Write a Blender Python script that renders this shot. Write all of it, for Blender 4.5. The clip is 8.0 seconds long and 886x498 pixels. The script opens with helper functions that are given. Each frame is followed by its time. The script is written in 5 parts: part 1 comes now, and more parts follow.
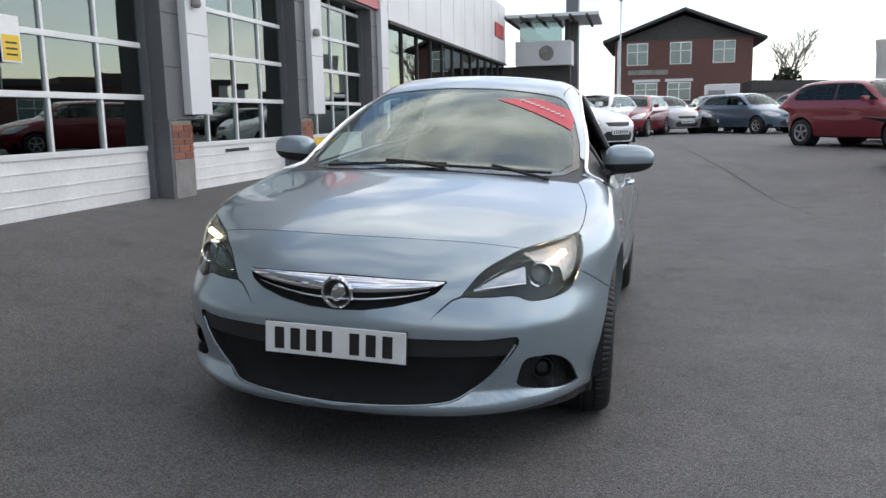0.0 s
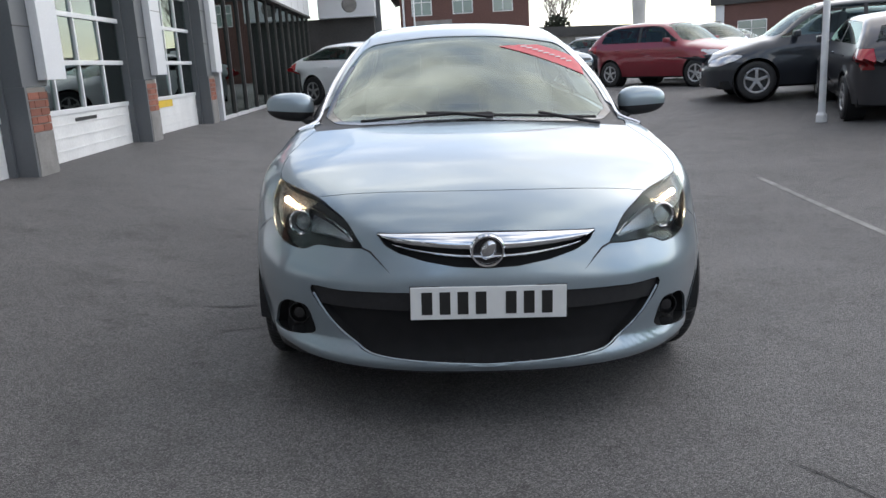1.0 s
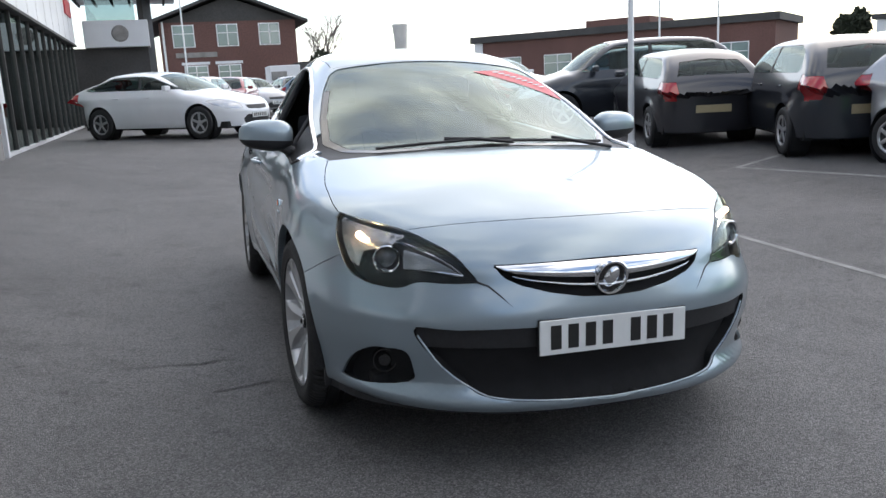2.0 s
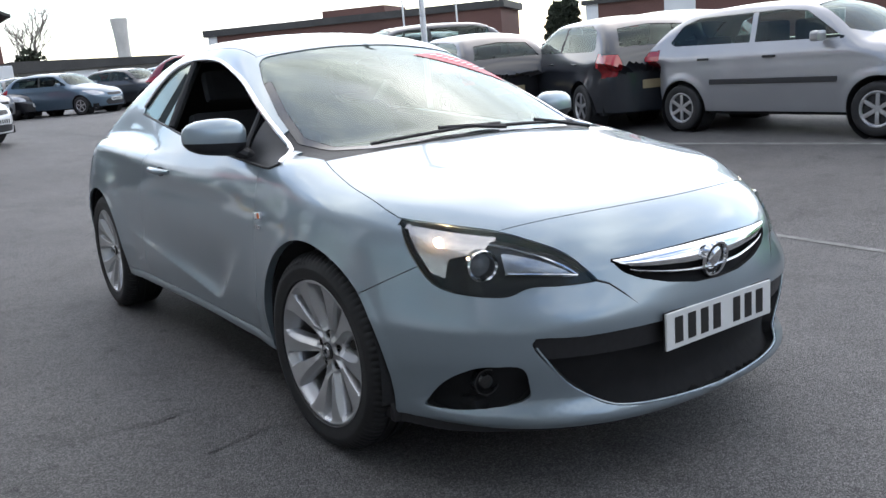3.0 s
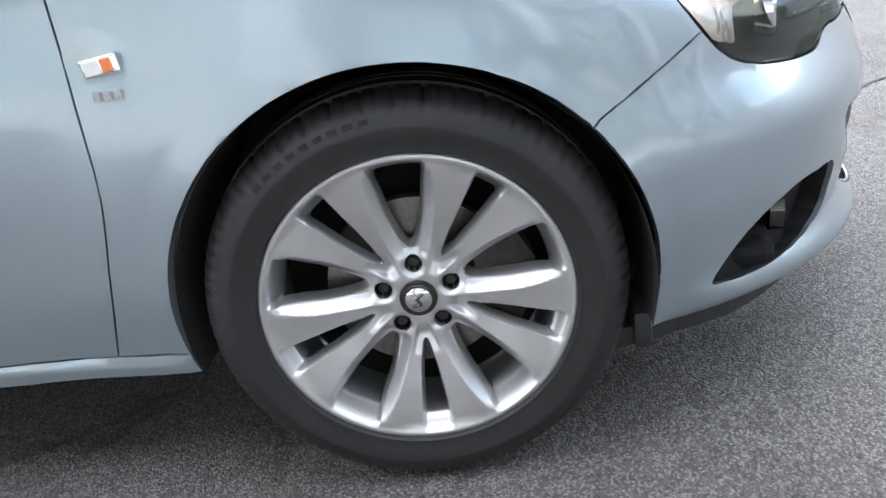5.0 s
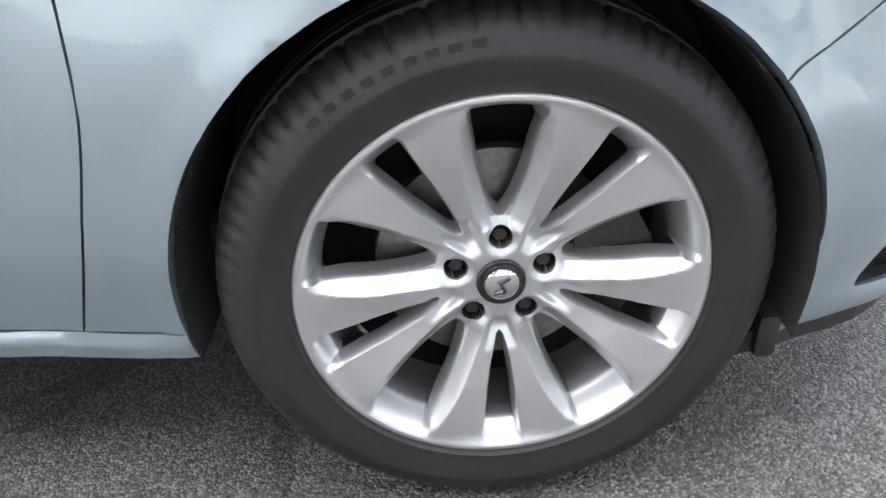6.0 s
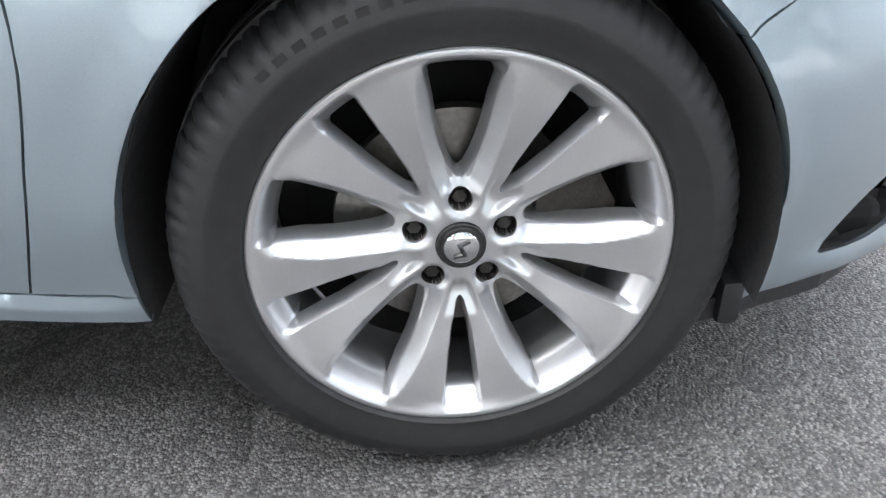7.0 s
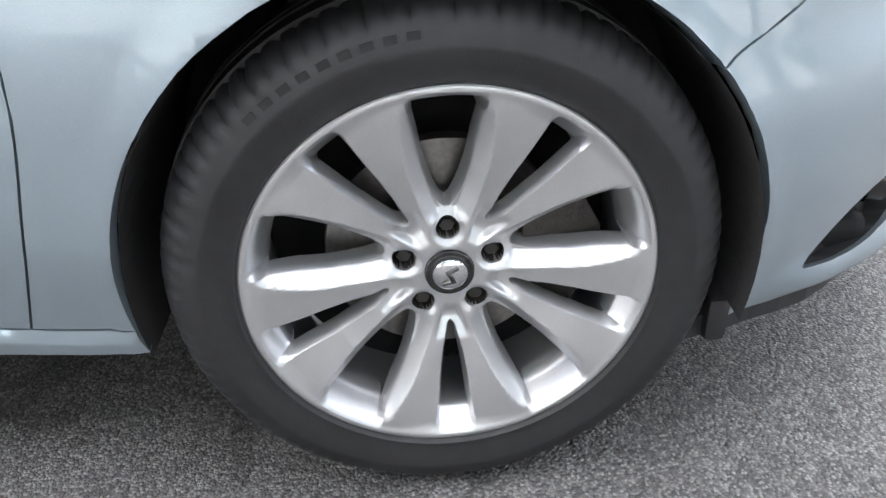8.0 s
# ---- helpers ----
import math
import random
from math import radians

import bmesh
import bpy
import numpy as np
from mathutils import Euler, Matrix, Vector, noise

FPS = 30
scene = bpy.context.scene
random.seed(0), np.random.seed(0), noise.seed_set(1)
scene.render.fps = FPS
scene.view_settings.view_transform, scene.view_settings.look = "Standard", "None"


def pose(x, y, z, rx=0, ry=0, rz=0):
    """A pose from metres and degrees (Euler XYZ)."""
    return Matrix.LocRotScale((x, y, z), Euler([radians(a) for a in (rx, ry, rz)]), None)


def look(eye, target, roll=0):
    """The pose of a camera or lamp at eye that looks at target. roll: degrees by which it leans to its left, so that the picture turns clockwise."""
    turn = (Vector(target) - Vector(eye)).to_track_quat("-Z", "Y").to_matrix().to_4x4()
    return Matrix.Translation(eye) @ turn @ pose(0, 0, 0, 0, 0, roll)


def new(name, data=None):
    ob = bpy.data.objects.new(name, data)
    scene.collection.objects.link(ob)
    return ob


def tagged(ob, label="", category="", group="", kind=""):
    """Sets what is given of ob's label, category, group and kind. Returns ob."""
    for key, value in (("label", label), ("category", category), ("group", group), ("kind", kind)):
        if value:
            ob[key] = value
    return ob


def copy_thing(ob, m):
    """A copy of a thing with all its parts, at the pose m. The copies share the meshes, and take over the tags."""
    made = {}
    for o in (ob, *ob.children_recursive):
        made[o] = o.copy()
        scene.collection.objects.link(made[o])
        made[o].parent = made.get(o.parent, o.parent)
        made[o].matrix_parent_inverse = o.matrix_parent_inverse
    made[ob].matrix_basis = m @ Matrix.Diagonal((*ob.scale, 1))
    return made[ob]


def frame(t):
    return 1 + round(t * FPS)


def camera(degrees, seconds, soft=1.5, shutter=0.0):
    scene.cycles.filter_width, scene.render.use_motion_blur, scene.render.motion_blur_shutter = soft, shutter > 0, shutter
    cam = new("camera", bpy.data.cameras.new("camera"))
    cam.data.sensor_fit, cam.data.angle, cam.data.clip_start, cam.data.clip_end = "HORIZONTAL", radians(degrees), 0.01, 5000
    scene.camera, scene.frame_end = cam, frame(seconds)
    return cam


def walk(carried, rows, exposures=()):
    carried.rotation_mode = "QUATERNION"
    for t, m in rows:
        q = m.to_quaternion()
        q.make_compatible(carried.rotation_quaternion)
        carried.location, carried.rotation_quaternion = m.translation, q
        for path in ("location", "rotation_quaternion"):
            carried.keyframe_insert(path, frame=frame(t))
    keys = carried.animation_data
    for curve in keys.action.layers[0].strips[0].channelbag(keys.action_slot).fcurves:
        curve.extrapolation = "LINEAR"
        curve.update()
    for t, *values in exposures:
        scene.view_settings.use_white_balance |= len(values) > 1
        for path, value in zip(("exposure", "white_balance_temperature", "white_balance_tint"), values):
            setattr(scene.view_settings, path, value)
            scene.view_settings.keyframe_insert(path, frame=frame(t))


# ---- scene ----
cam = camera(57.9, 8.0)
PATH = [
    (0, (1.083, -3.419, 1.239), (0.571, -1.514, 0.912), -1.1),
    (0.5, (0.52, -3.432, 1.247), (0.244, -1.493, 0.841), -1.0),
    (1, (-0.123, -3.48, 1.262), (-0.123, -1.533, 0.807), -3.4),
    (1.5, (-0.67, -3.363, 1.27), (-0.394, -1.436, 0.81), -3.6),
    (1.7, (-0.898, -3.285, 1.274), (-0.498, -1.373, 0.847), -3.2),
    (2.8, (-1.855, -2.478, 1.283), (-0.847, -0.808, 0.841), -4.6),
    (3, (-1.988, -2.333, 1.312), (-0.864, -0.746, 0.842), -5.2),
    (3.5, (-2.157, -1.817, 1.269), (-0.797, -0.471, 0.686), -6.5),
    (4, (-2.251, -1.153, 1.185), (-0.667, -0.133, 0.513), -6.4),
    (4.5, (-2.155, -0.662, 1.08), (-0.408, -0.006, 0.358), -8.3),
    (5, (-1.965, -0.146, 1.013), (-0.179, 0.009, 0.127), -8.1),
    (5.2, (-1.864, -0.048, 1.007), (-0.11, 0.028, 0.049), -6.6),
    (6.3, (-1.636, 0.104, 0.921), (0.039, 0.029, -0.168), 0.6),
    (6.5, (-1.637, 0.1, 0.916), (0.039, 0.017, -0.173), 0.8),
    (7, (-1.648, 0.071, 0.907), (0.011, -0.029, -0.206), 0.7),
    (7.5, (-1.641, 0.089, 0.914), (0.009, -0.061, -0.207), 0.4),
    (8, (-1.644, 0.049, 0.953), (0.006, -0.034, -0.173), -0.9),
]
# the yard falls sideways and a little backwards under the car
YARD_LEAN = pose(0, 0, 0, -0.8) @ pose(0, 0, 0, 0, 2.2)
walk(cam, [(t, look(eye, target, roll)) for t, eye, target, roll in PATH],
     exposures=[(0, 0.62, 6750, 10), (1.5, 0.82, 6700, 10), (3.0, 1.02, 6500, 10), (4.0, 1.48, 6550, 10), (5.0, 2.62, 6850, 10), (6.3, 3.02, 7000, 10), (8.0, 3.0, 7000, 10)])

# ---- light ----
world = bpy.data.worlds.new("sky")
scene.world = world
world.use_nodes = True
wn, wl = world.node_tree.nodes, world.node_tree.links
wn.clear()
SUN_EL, SUN_AZ = 42.0, 52.0
sky = wn.new("ShaderNodeTexSky")
sky.sky_type, sky.sun_disc = "NISHITA", False
sky.sun_elevation, sky.sun_rotation = radians(SUN_EL), radians(SUN_AZ)
sky.air_density, sky.dust_density, sky.ozone_density = 1.0, 0.9, 1.5
wtc = wn.new("ShaderNodeTexCoord")
wmap = wn.new("ShaderNodeMapping")
wmap.inputs["Scale"].default_value = (1.0, 1.0, 2.6)
wl.new(wtc.outputs["Generated"], wmap.inputs["Vector"])
cloud = wn.new("ShaderNodeTexNoise")
cloud.inputs["Scale"].default_value, cloud.inputs["Detail"].default_value, cloud.inputs["Roughness"].default_value = 2.6, 7.0, 0.55
wl.new(wmap.outputs["Vector"], cloud.inputs["Vector"])
cramp = wn.new("ShaderNodeValToRGB")
cramp.color_ramp.elements[0].position, cramp.color_ramp.elements[1].position = 0.42, 0.64
wl.new(cloud.outputs["Fac"], cramp.inputs["Fac"])
cmix = wn.new("ShaderNodeMix")
cmix.data_type = "RGBA"
wl.new(cramp.outputs["Color"], cmix.inputs[0])
wl.new(sky.outputs["Color"], cmix.inputs[6])
# the clouds' own bright tops and grey folds
fold = wn.new("ShaderNodeTexNoise")
fold.inputs["Scale"].default_value, fold.inputs["Detail"].default_value, fold.inputs["Roughness"].default_value = 5.5, 6.0, 0.6
wl.new(wmap.outputs["Vector"], fold.inputs["Vector"])
framp = wn.new("ShaderNodeValToRGB")
framp.color_ramp.elements[0].position, framp.color_ramp.elements[0].color = 0.36, (4.6, 4.65, 4.75, 1)
framp.color_ramp.elements[1].position, framp.color_ramp.elements[1].color = 0.64, (9.6, 9.6, 9.5, 1)
wl.new(fold.outputs["Fac"], framp.inputs["Fac"])
wl.new(framp.outputs["Color"], cmix.inputs[7])
wbg = wn.new("ShaderNodeBackground")
wbg.inputs["Strength"].default_value = 0.15
wout = wn.new("ShaderNodeOutputWorld")
wl.new(cmix.outputs[2], wbg.inputs["Color"])
wl.new(wbg.outputs["Background"], wout.inputs["Surface"])

sun_data = bpy.data.lights.new("sun", "SUN")
sun_data.energy, sun_data.angle, sun_data.color = 0.65, radians(110), (1.0, 0.93, 0.83)
sun = new("sun", sun_data)
az = radians(SUN_AZ)
sun_from = Vector((math.sin(az) * math.cos(radians(SUN_EL)), math.cos(az) * math.cos(radians(SUN_EL)), math.sin(radians(SUN_EL))))
sun.matrix_world = look(sun_from * 50, (0, 0, 0))


# ---- materials ----
def material(name, color, rough=0.5, metal=0.0, coat=0.0, grain=0.0, grain_scale=40.0, stain=0.0, stain_scale=1.5, bump=0.0, bump_scale=200.0, random_tint=0.0, emission=None, spec=0.5):
    m = bpy.data.materials.new(name)
    m.use_nodes = True
    n, l = m.node_tree.nodes, m.node_tree.links
    b = n["Principled BSDF"]
    b.inputs["Base Color"].default_value = (*color, 1)
    b.inputs["Roughness"].default_value, b.inputs["Metallic"].default_value = rough, metal
    b.inputs["Specular IOR Level"].default_value = spec
    if coat:
        b.inputs["Coat Weight"].default_value, b.inputs["Coat Roughness"].default_value = coat, 0.03
    tc = n.new("ShaderNodeTexCoord")
    last = None

    def vary(amount, scale, prev, detail):
        t = n.new("ShaderNodeTexNoise")
        t.inputs["Scale"].default_value, t.inputs["Detail"].default_value = scale, detail
        l.new(tc.outputs["Object"], t.inputs["Vector"])
        r = n.new("ShaderNodeMapRange")
        r.inputs["From Min"].default_value, r.inputs["From Max"].default_value = 0.3, 0.7
        r.inputs["To Min"].default_value, r.inputs["To Max"].default_value = 1 - amount, 1 + amount
        l.new(t.outputs["Fac"], r.inputs["Value"])
        x = n.new("ShaderNodeVectorMath")
        x.operation = "SCALE"
        if prev is None:
            x.inputs[0].default_value = color
        else:
            l.new(prev, x.inputs[0])
        l.new(r.outputs["Result"], x.inputs["Scale"])
        return x.outputs["Vector"]

    if stain:
        last = vary(stain, stain_scale, last, 6.0)
    if grain:
        last = vary(grain, grain_scale, last, 3.0)
    if random_tint:
        oi = n.new("ShaderNodeObjectInfo")
        r = n.new("ShaderNodeMapRange")
        r.inputs["To Min"].default_value, r.inputs["To Max"].default_value = 1 - random_tint, 1 + random_tint
        l.new(oi.outputs["Random"], r.inputs["Value"])
        x = n.new("ShaderNodeVectorMath")
        x.operation = "SCALE"
        if last is None:
            x.inputs[0].default_value = color
        else:
            l.new(last, x.inputs[0])
        l.new(r.outputs["Result"], x.inputs["Scale"])
        last = x.outputs["Vector"]
    if last is not None:
        l.new(last, b.inputs["Base Color"])
    if bump:
        t = n.new("ShaderNodeTexNoise")
        t.inputs["Scale"].default_value, t.inputs["Detail"].default_value = bump_scale, 4.0
        l.new(tc.outputs["Object"], t.inputs["Vector"])
        bp = n.new("ShaderNodeBump")
        bp.inputs["Strength"].default_value, bp.inputs["Distance"].default_value = bump, 0.004
        l.new(t.outputs["Fac"], bp.inputs["Height"])
        l.new(bp.outputs["Normal"], b.inputs["Normal"])
    if emission:
        b.inputs["Emission Color"].default_value, b.inputs["Emission Strength"].default_value = (*emission[:3], 1), emission[3]
    return m


def glass(name, color=(0.9, 0.95, 0.93), rough=0.0, ior=1.45, opacity=0.0):
    """Thin glass: a clear sheet with a mirror-like skin; opacity tints it dark."""
    m = bpy.data.materials.new(name)
    m.use_nodes = True
    n, l = m.node_tree.nodes, m.node_tree.links
    n.clear()
    out = n.new("ShaderNodeOutputMaterial")
    tr = n.new("ShaderNodeBsdfTransparent")
    tr.inputs["Color"].default_value = (*[c * (1 - opacity) for c in color], 1)
    gl = n.new("ShaderNodeBsdfGlossy")
    gl.inputs["Roughness"].default_value = rough
    gl.inputs["Color"].default_value = (0.84, 0.95, 0.92, 1)
    fr = n.new("ShaderNodeFresnel")
    fr.inputs["IOR"].default_value = ior
    mx = n.new("ShaderNodeMixShader")
    l.new(fr.outputs["Fac"], mx.inputs["Fac"])
    l.new(tr.outputs["BSDF"], mx.inputs[1])
    l.new(gl.outputs["BSDF"], mx.inputs[2])
    l.new(mx.outputs["Shader"], out.inputs["Surface"])
    return m


def paint(name, color, metal=0.55, flake=0.06, rough=0.32):
    m = material(name, color, rough, metal, coat=1.0, grain=flake, grain_scale=900.0, stain=0.03, stain_scale=3.0)
    return m


SILVER_BLUE = paint("silver_blue_paint", (0.305, 0.370, 0.412), 0.58, rough=0.30)
BLACK_PLASTIC = material("black_plastic", (0.017, 0.017, 0.019), 0.5, grain=0.15, grain_scale=60, bump=0.15, bump_scale=500)
DARK_CAVITY = material("dark_cavity", (0.007, 0.007, 0.008), 0.9, grain=0.2, grain_scale=20)
RUBBER = material("tyre_rubber", (0.014, 0.014, 0.015), 0.58, grain=0.18, grain_scale=50, stain=0.25, stain_scale=9, bump=0.12, bump_scale=300)
ALLOY = material("wheel_silver", (0.57, 0.575, 0.585), 0.34, 0.8, coat=0.3, grain=0.04, grain_scale=600, stain=0.05, stain_scale=12)
CHROME = material("chrome", (0.75, 0.76, 0.78), 0.06, 1.0, grain=0.03, grain_scale=30)
STEEL = material("worn_steel", (0.24, 0.23, 0.22), 0.40, 0.9, grain=0.15, grain_scale=120, stain=0.2, stain_scale=20)
CAST_IRON = material("rusty_cast_iron", (0.045, 0.040, 0.037), 0.75, 0.3, grain=0.25, grain_scale=90, stain=0.3, stain_scale=14, bump=0.3, bump_scale=250)
INTERIOR = material("charcoal_trim", (0.03, 0.03, 0.033), 0.85, grain=0.15, grain_scale=300, bump=0.2, bump_scale=600)
SEAT_CLOTH = material("dark_seat_cloth", (0.045, 0.045, 0.05), 0.95, grain=0.25, grain_scale=400, bump=0.3, bump_scale=700)
CLEAR_GLASS = glass("clear_glass", (0.80, 0.88, 0.85))
DARK_GLASS = glass("tinted_glass", (0.55, 0.62, 0.60))
SCREEN_GLASS = glass("windscreen_glass", (0.42, 0.54, 0.50), 0.0, 2.1)
LINER = material("arch_felt", (0.020, 0.020, 0.021), 0.95, grain=0.3, grain_scale=150, bump=0.4, bump_scale=300)
LAMP_GLASS = glass("lamp_lens", (0.93, 0.94, 0.95), 0.0, 1.40)
PLATE_WHITE = material("plate_white", (0.72, 0.73, 0.72), 0.35, coat=0.3, grain=0.03, grain_scale=20)
PLATE_BLACK = material("plate_black", (0.015, 0.015, 0.015), 0.4, grain=0.1)
RED_VINYL = material("red_vinyl", (0.55, 0.03, 0.05), 0.4, grain=0.05, stain=0.06)
WHITE_VINYL = material("white_vinyl", (0.8, 0.8, 0.8), 0.5, grain=0.04)
AMBER = material("amber_lens", (0.75, 0.16, 0.02), 0.15, coat=0.8, grain=0.05)
RED_LENS = material("red_lens", (0.35, 0.01, 0.015), 0.12, coat=0.9, grain=0.05)


# ---- building blocks ----
def part(name, bm, mat, parent=None, label="", smooth=False):
    """Links a bmesh as one mesh object under a thing or part."""
    me = bpy.data.meshes.new(name)
    bm.normal_update()
    bm.to_mesh(me)
    bm.free()
    if mat is not None:
        me.materials.append(mat)
    if smooth:
        me.polygons.foreach_set("use_smooth", [True] * len(me.polygons))
        me.set_sharp_from_angle(angle=radians(smooth if smooth is not True else 35))
    ob = new(name, me)
    if parent is not None:
        ob.parent = parent
    if label:
        ob["label"] = label
    return ob


def empty(name, m, label="", category="", group="", kind=""):
    e = new(name)
    e.matrix_world = m
    e.empty_display_size = 0.2
    return tagged(e, label, category, group, kind)


def box(bm, x0, x1, y0, y1, z0, z1, bevel=0.0, m=None):
    r = bmesh.ops.create_cube(bm, size=1.0)
    mat = Matrix.LocRotScale(((x0 + x1) / 2, (y0 + y1) / 2, (z0 + z1) / 2), None, (abs(x1 - x0), abs(y1 - y0), abs(z1 - z0)))
    bmesh.ops.transform(bm, matrix=mat, verts=r["verts"])
    vs = r["verts"]
    if bevel:
        es = list({e for v in vs for e in v.link_edges})
        g = bmesh.ops.bevel(bm, geom=es, offset=bevel, segments=2, affect="EDGES", profile=0.6)
        vs = list({v for f in g["faces"] for v in f.verts} | {v for v in vs if v.is_valid})
    if m is not None:
        bmesh.ops.transform(bm, matrix=m, verts=vs)
    return bm


def boxed(x0, x1, y0, y1, z0, z1, bevel=0.0, m=None):
    return box(bmesh.new(), x0, x1, y0, y1, z0, z1, bevel, m)


def lathe(profile, steps=64, axis="X", bm=None):
    """Turns (radius, along) pairs about an axis."""
    bm = bm or bmesh.new()
    rings = []
    for i in range(steps):
        a = 2 * math.pi * i / steps
        c, s = math.cos(a), math.sin(a)
        ring = []
        for r, h in profile:
            p = {"X": (h, r * c, r * s), "Y": (r * c, h, r * s), "Z": (r * c, r * s, h)}[axis]
            ring.append(bm.verts.new(p))
        rings.append(ring)
    for i in range(steps):
        a, b = rings[i], rings[(i + 1) % steps]
        for j in range(len(profile) - 1):
            bm.faces.new((a[j], b[j], b[j + 1], a[j + 1]))
    bmesh.ops.remove_doubles(bm, verts=bm.verts, dist=1e-6)
    return bm


def tube(points, radius, steps=8, bm=None):
    """A round bar along points, with capped ends; radius may be a list."""
    bm = bm or bmesh.new()
    pts = [Vector(p) for p in points]
    rad = radius if isinstance(radius, (list, tuple)) else [radius] * len(pts)
    rings = []
    for i, p in enumerate(pts):
        d = (pts[min(i + 1, len(pts) - 1)] - pts[max(i - 1, 0)]).normalized()
        u = d.orthogonal().normalized() if i == 0 else (u - d * u.dot(d)).normalized()
        v = d.cross(u)
        rings.append([bm.verts.new(p + (u * math.cos(2 * math.pi * k / steps) + v * math.sin(2 * math.pi * k / steps)) * rad[i]) for k in range(steps)])
    for a, b in zip(rings, rings[1:]):
        for k in range(steps):
            bm.faces.new((a[k], a[(k + 1) % steps], b[(k + 1) % steps], b[k]))
    bm.faces.new(rings[0][::-1])
    bm.faces.new(rings[-1])
    return bm


def extruded(outline, y0, y1, plane="XZ", bm=None):
    """A prism: an outline in a plane, pushed along the third axis."""
    bm = bm or bmesh.new()
    def place(a, b, h):
        return {"XZ": (a, h, b), "YZ": (h, a, b), "XY": (a, b, h)}[plane]
    lo = [bm.verts.new(place(a, b, y0)) for a, b in outline]
    hi = [bm.verts.new(place(a, b, y1)) for a, b in outline]
    n = len(lo)
    for i in range(n):
        bm.faces.new((lo[i], lo[(i + 1) % n], hi[(i + 1) % n], hi[i]))
    bm.faces.new(lo[::-1])
    bm.faces.new(hi)
    bmesh.ops.recalc_face_normals(bm, faces=bm.faces)
    return bm


def curve(*pts):
    """A smooth curve through (x, y) pairs that never overshoots them."""
    xs, ys = np.array([p[0] for p in pts], float), np.array([p[1] for p in pts], float)
    h, d = np.diff(xs), np.diff(ys) / np.diff(xs)
    m = np.zeros(len(xs))
    m[0], m[-1] = d[0], d[-1]
    for i in range(1, len(xs) - 1):
        if d[i - 1] * d[i] > 0:
            m[i] = 3 * (h[i - 1] + h[i]) / ((2 * h[i] + h[i - 1]) / d[i - 1] + (h[i] + 2 * h[i - 1]) / d[i])

    def f(x):
        x = np.clip(np.asarray(x, float), xs[0], xs[-1])
        i = np.clip(np.searchsorted(xs, x) - 1, 0, len(xs) - 2)
        t = (x - xs[i]) / h[i]
        return ys[i] * (1 + 2 * t) * (1 - t) ** 2 + m[i] * h[i] * t * (1 - t) ** 2 + ys[i + 1] * t * t * (3 - 2 * t) + m[i + 1] * h[i] * t * t * (t - 1)
    return f


def step(x, a, b):
    t = np.clip((x - a) / (b - a), 0, 1)
    return t * t * (3 - 2 * t)


def smax(a, b, k):
    h = np.clip(0.5 + 0.5 * (a - b) / k, 0, 1)
    return b + (a - b) * h + k * h * (1 - h)


def smin(a, b, k):
    return -smax(-a, -b, k)


def inside(poly, u, v):
    """Signed distance to a polygon, minus inside."""
    u, v = np.asarray(u, float), np.asarray(v, float)
    best, inn = np.full(u.shape, 1e9), np.zeros(u.shape, bool)
    for (x0, y0), (x1, y1) in zip(poly, list(poly[1:]) + [poly[0]]):
        dx, dy = x1 - x0, y1 - y0
        t = np.clip(((u - x0) * dx + (v - y0) * dy) / (dx * dx + dy * dy + 1e-12), 0, 1)
        best = np.minimum(best, np.hypot(u - x0 - t * dx, v - y0 - t * dy))
        cross = (y0 > v) != (y1 > v)
        with np.errstate(divide="ignore", invalid="ignore"):
            inn ^= cross & (u < (x1 - x0) * (v - y0) / (y1 - y0 + 1e-15) + x0)
    return np.where(inn, -best, best)


def rounded(poly, sharp=(), steps=4):
    """A polygon with curves through its corners, but for the sharp ones."""
    n, out = len(poly), []
    for i in range(n):
        p1, p2 = np.array(poly[i]), np.array(poly[(i + 1) % n])
        p0 = p1 if i in sharp else np.array(poly[i - 1])
        p3 = p2 if (i + 1) % n in sharp else np.array(poly[(i + 2) % n])
        for k in range(steps):
            t = k / steps
            out.append(tuple(0.5 * (2 * p1 + (p2 - p0) * t + (2 * p0 - 5 * p1 + 4 * p2 - p3) * t * t + (3 * p1 - p0 - 3 * p2 + p3) * t ** 3)))
    return out


def cut(bm, field):
    """Splits the faces of a mesh along field = 0, so that panels get clean edges."""
    bm.verts.ensure_lookup_table()
    co = np.array([v.co for v in bm.verts])
    val = field(co)
    val[np.abs(val) < 4e-4] = 0.0
    zero = {v for v, f in zip(bm.verts, val) if f == 0.0}
    vmap = {v: f for v, f in zip(bm.verts, val)}
    for e in [e for e in bm.edges if vmap[e.verts[0]] * vmap[e.verts[1]] < 0 and abs(vmap[e.verts[0]] - vmap[e.verts[1]]) < 5 * e.calc_length() + 0.002]:
        a, b = e.verts
        fa, fb = vmap[a], vmap[b]
        _, nv = bmesh.utils.edge_split(e, a, fa / (fa - fb))
        vmap[nv] = 0.0
        zero.add(nv)
    touched = {f for v in zero for f in v.link_faces}
    for f in touched:
        vs = [v for v in f.verts if v in zero]
        if len(vs) == 2 and len(f.verts) > 3:
            a, b = vs
            if not any(b in e.verts for e in a.link_edges):
                try:
                    bmesh.utils.face_split(f, a, b)
                except ValueError:
                    pass


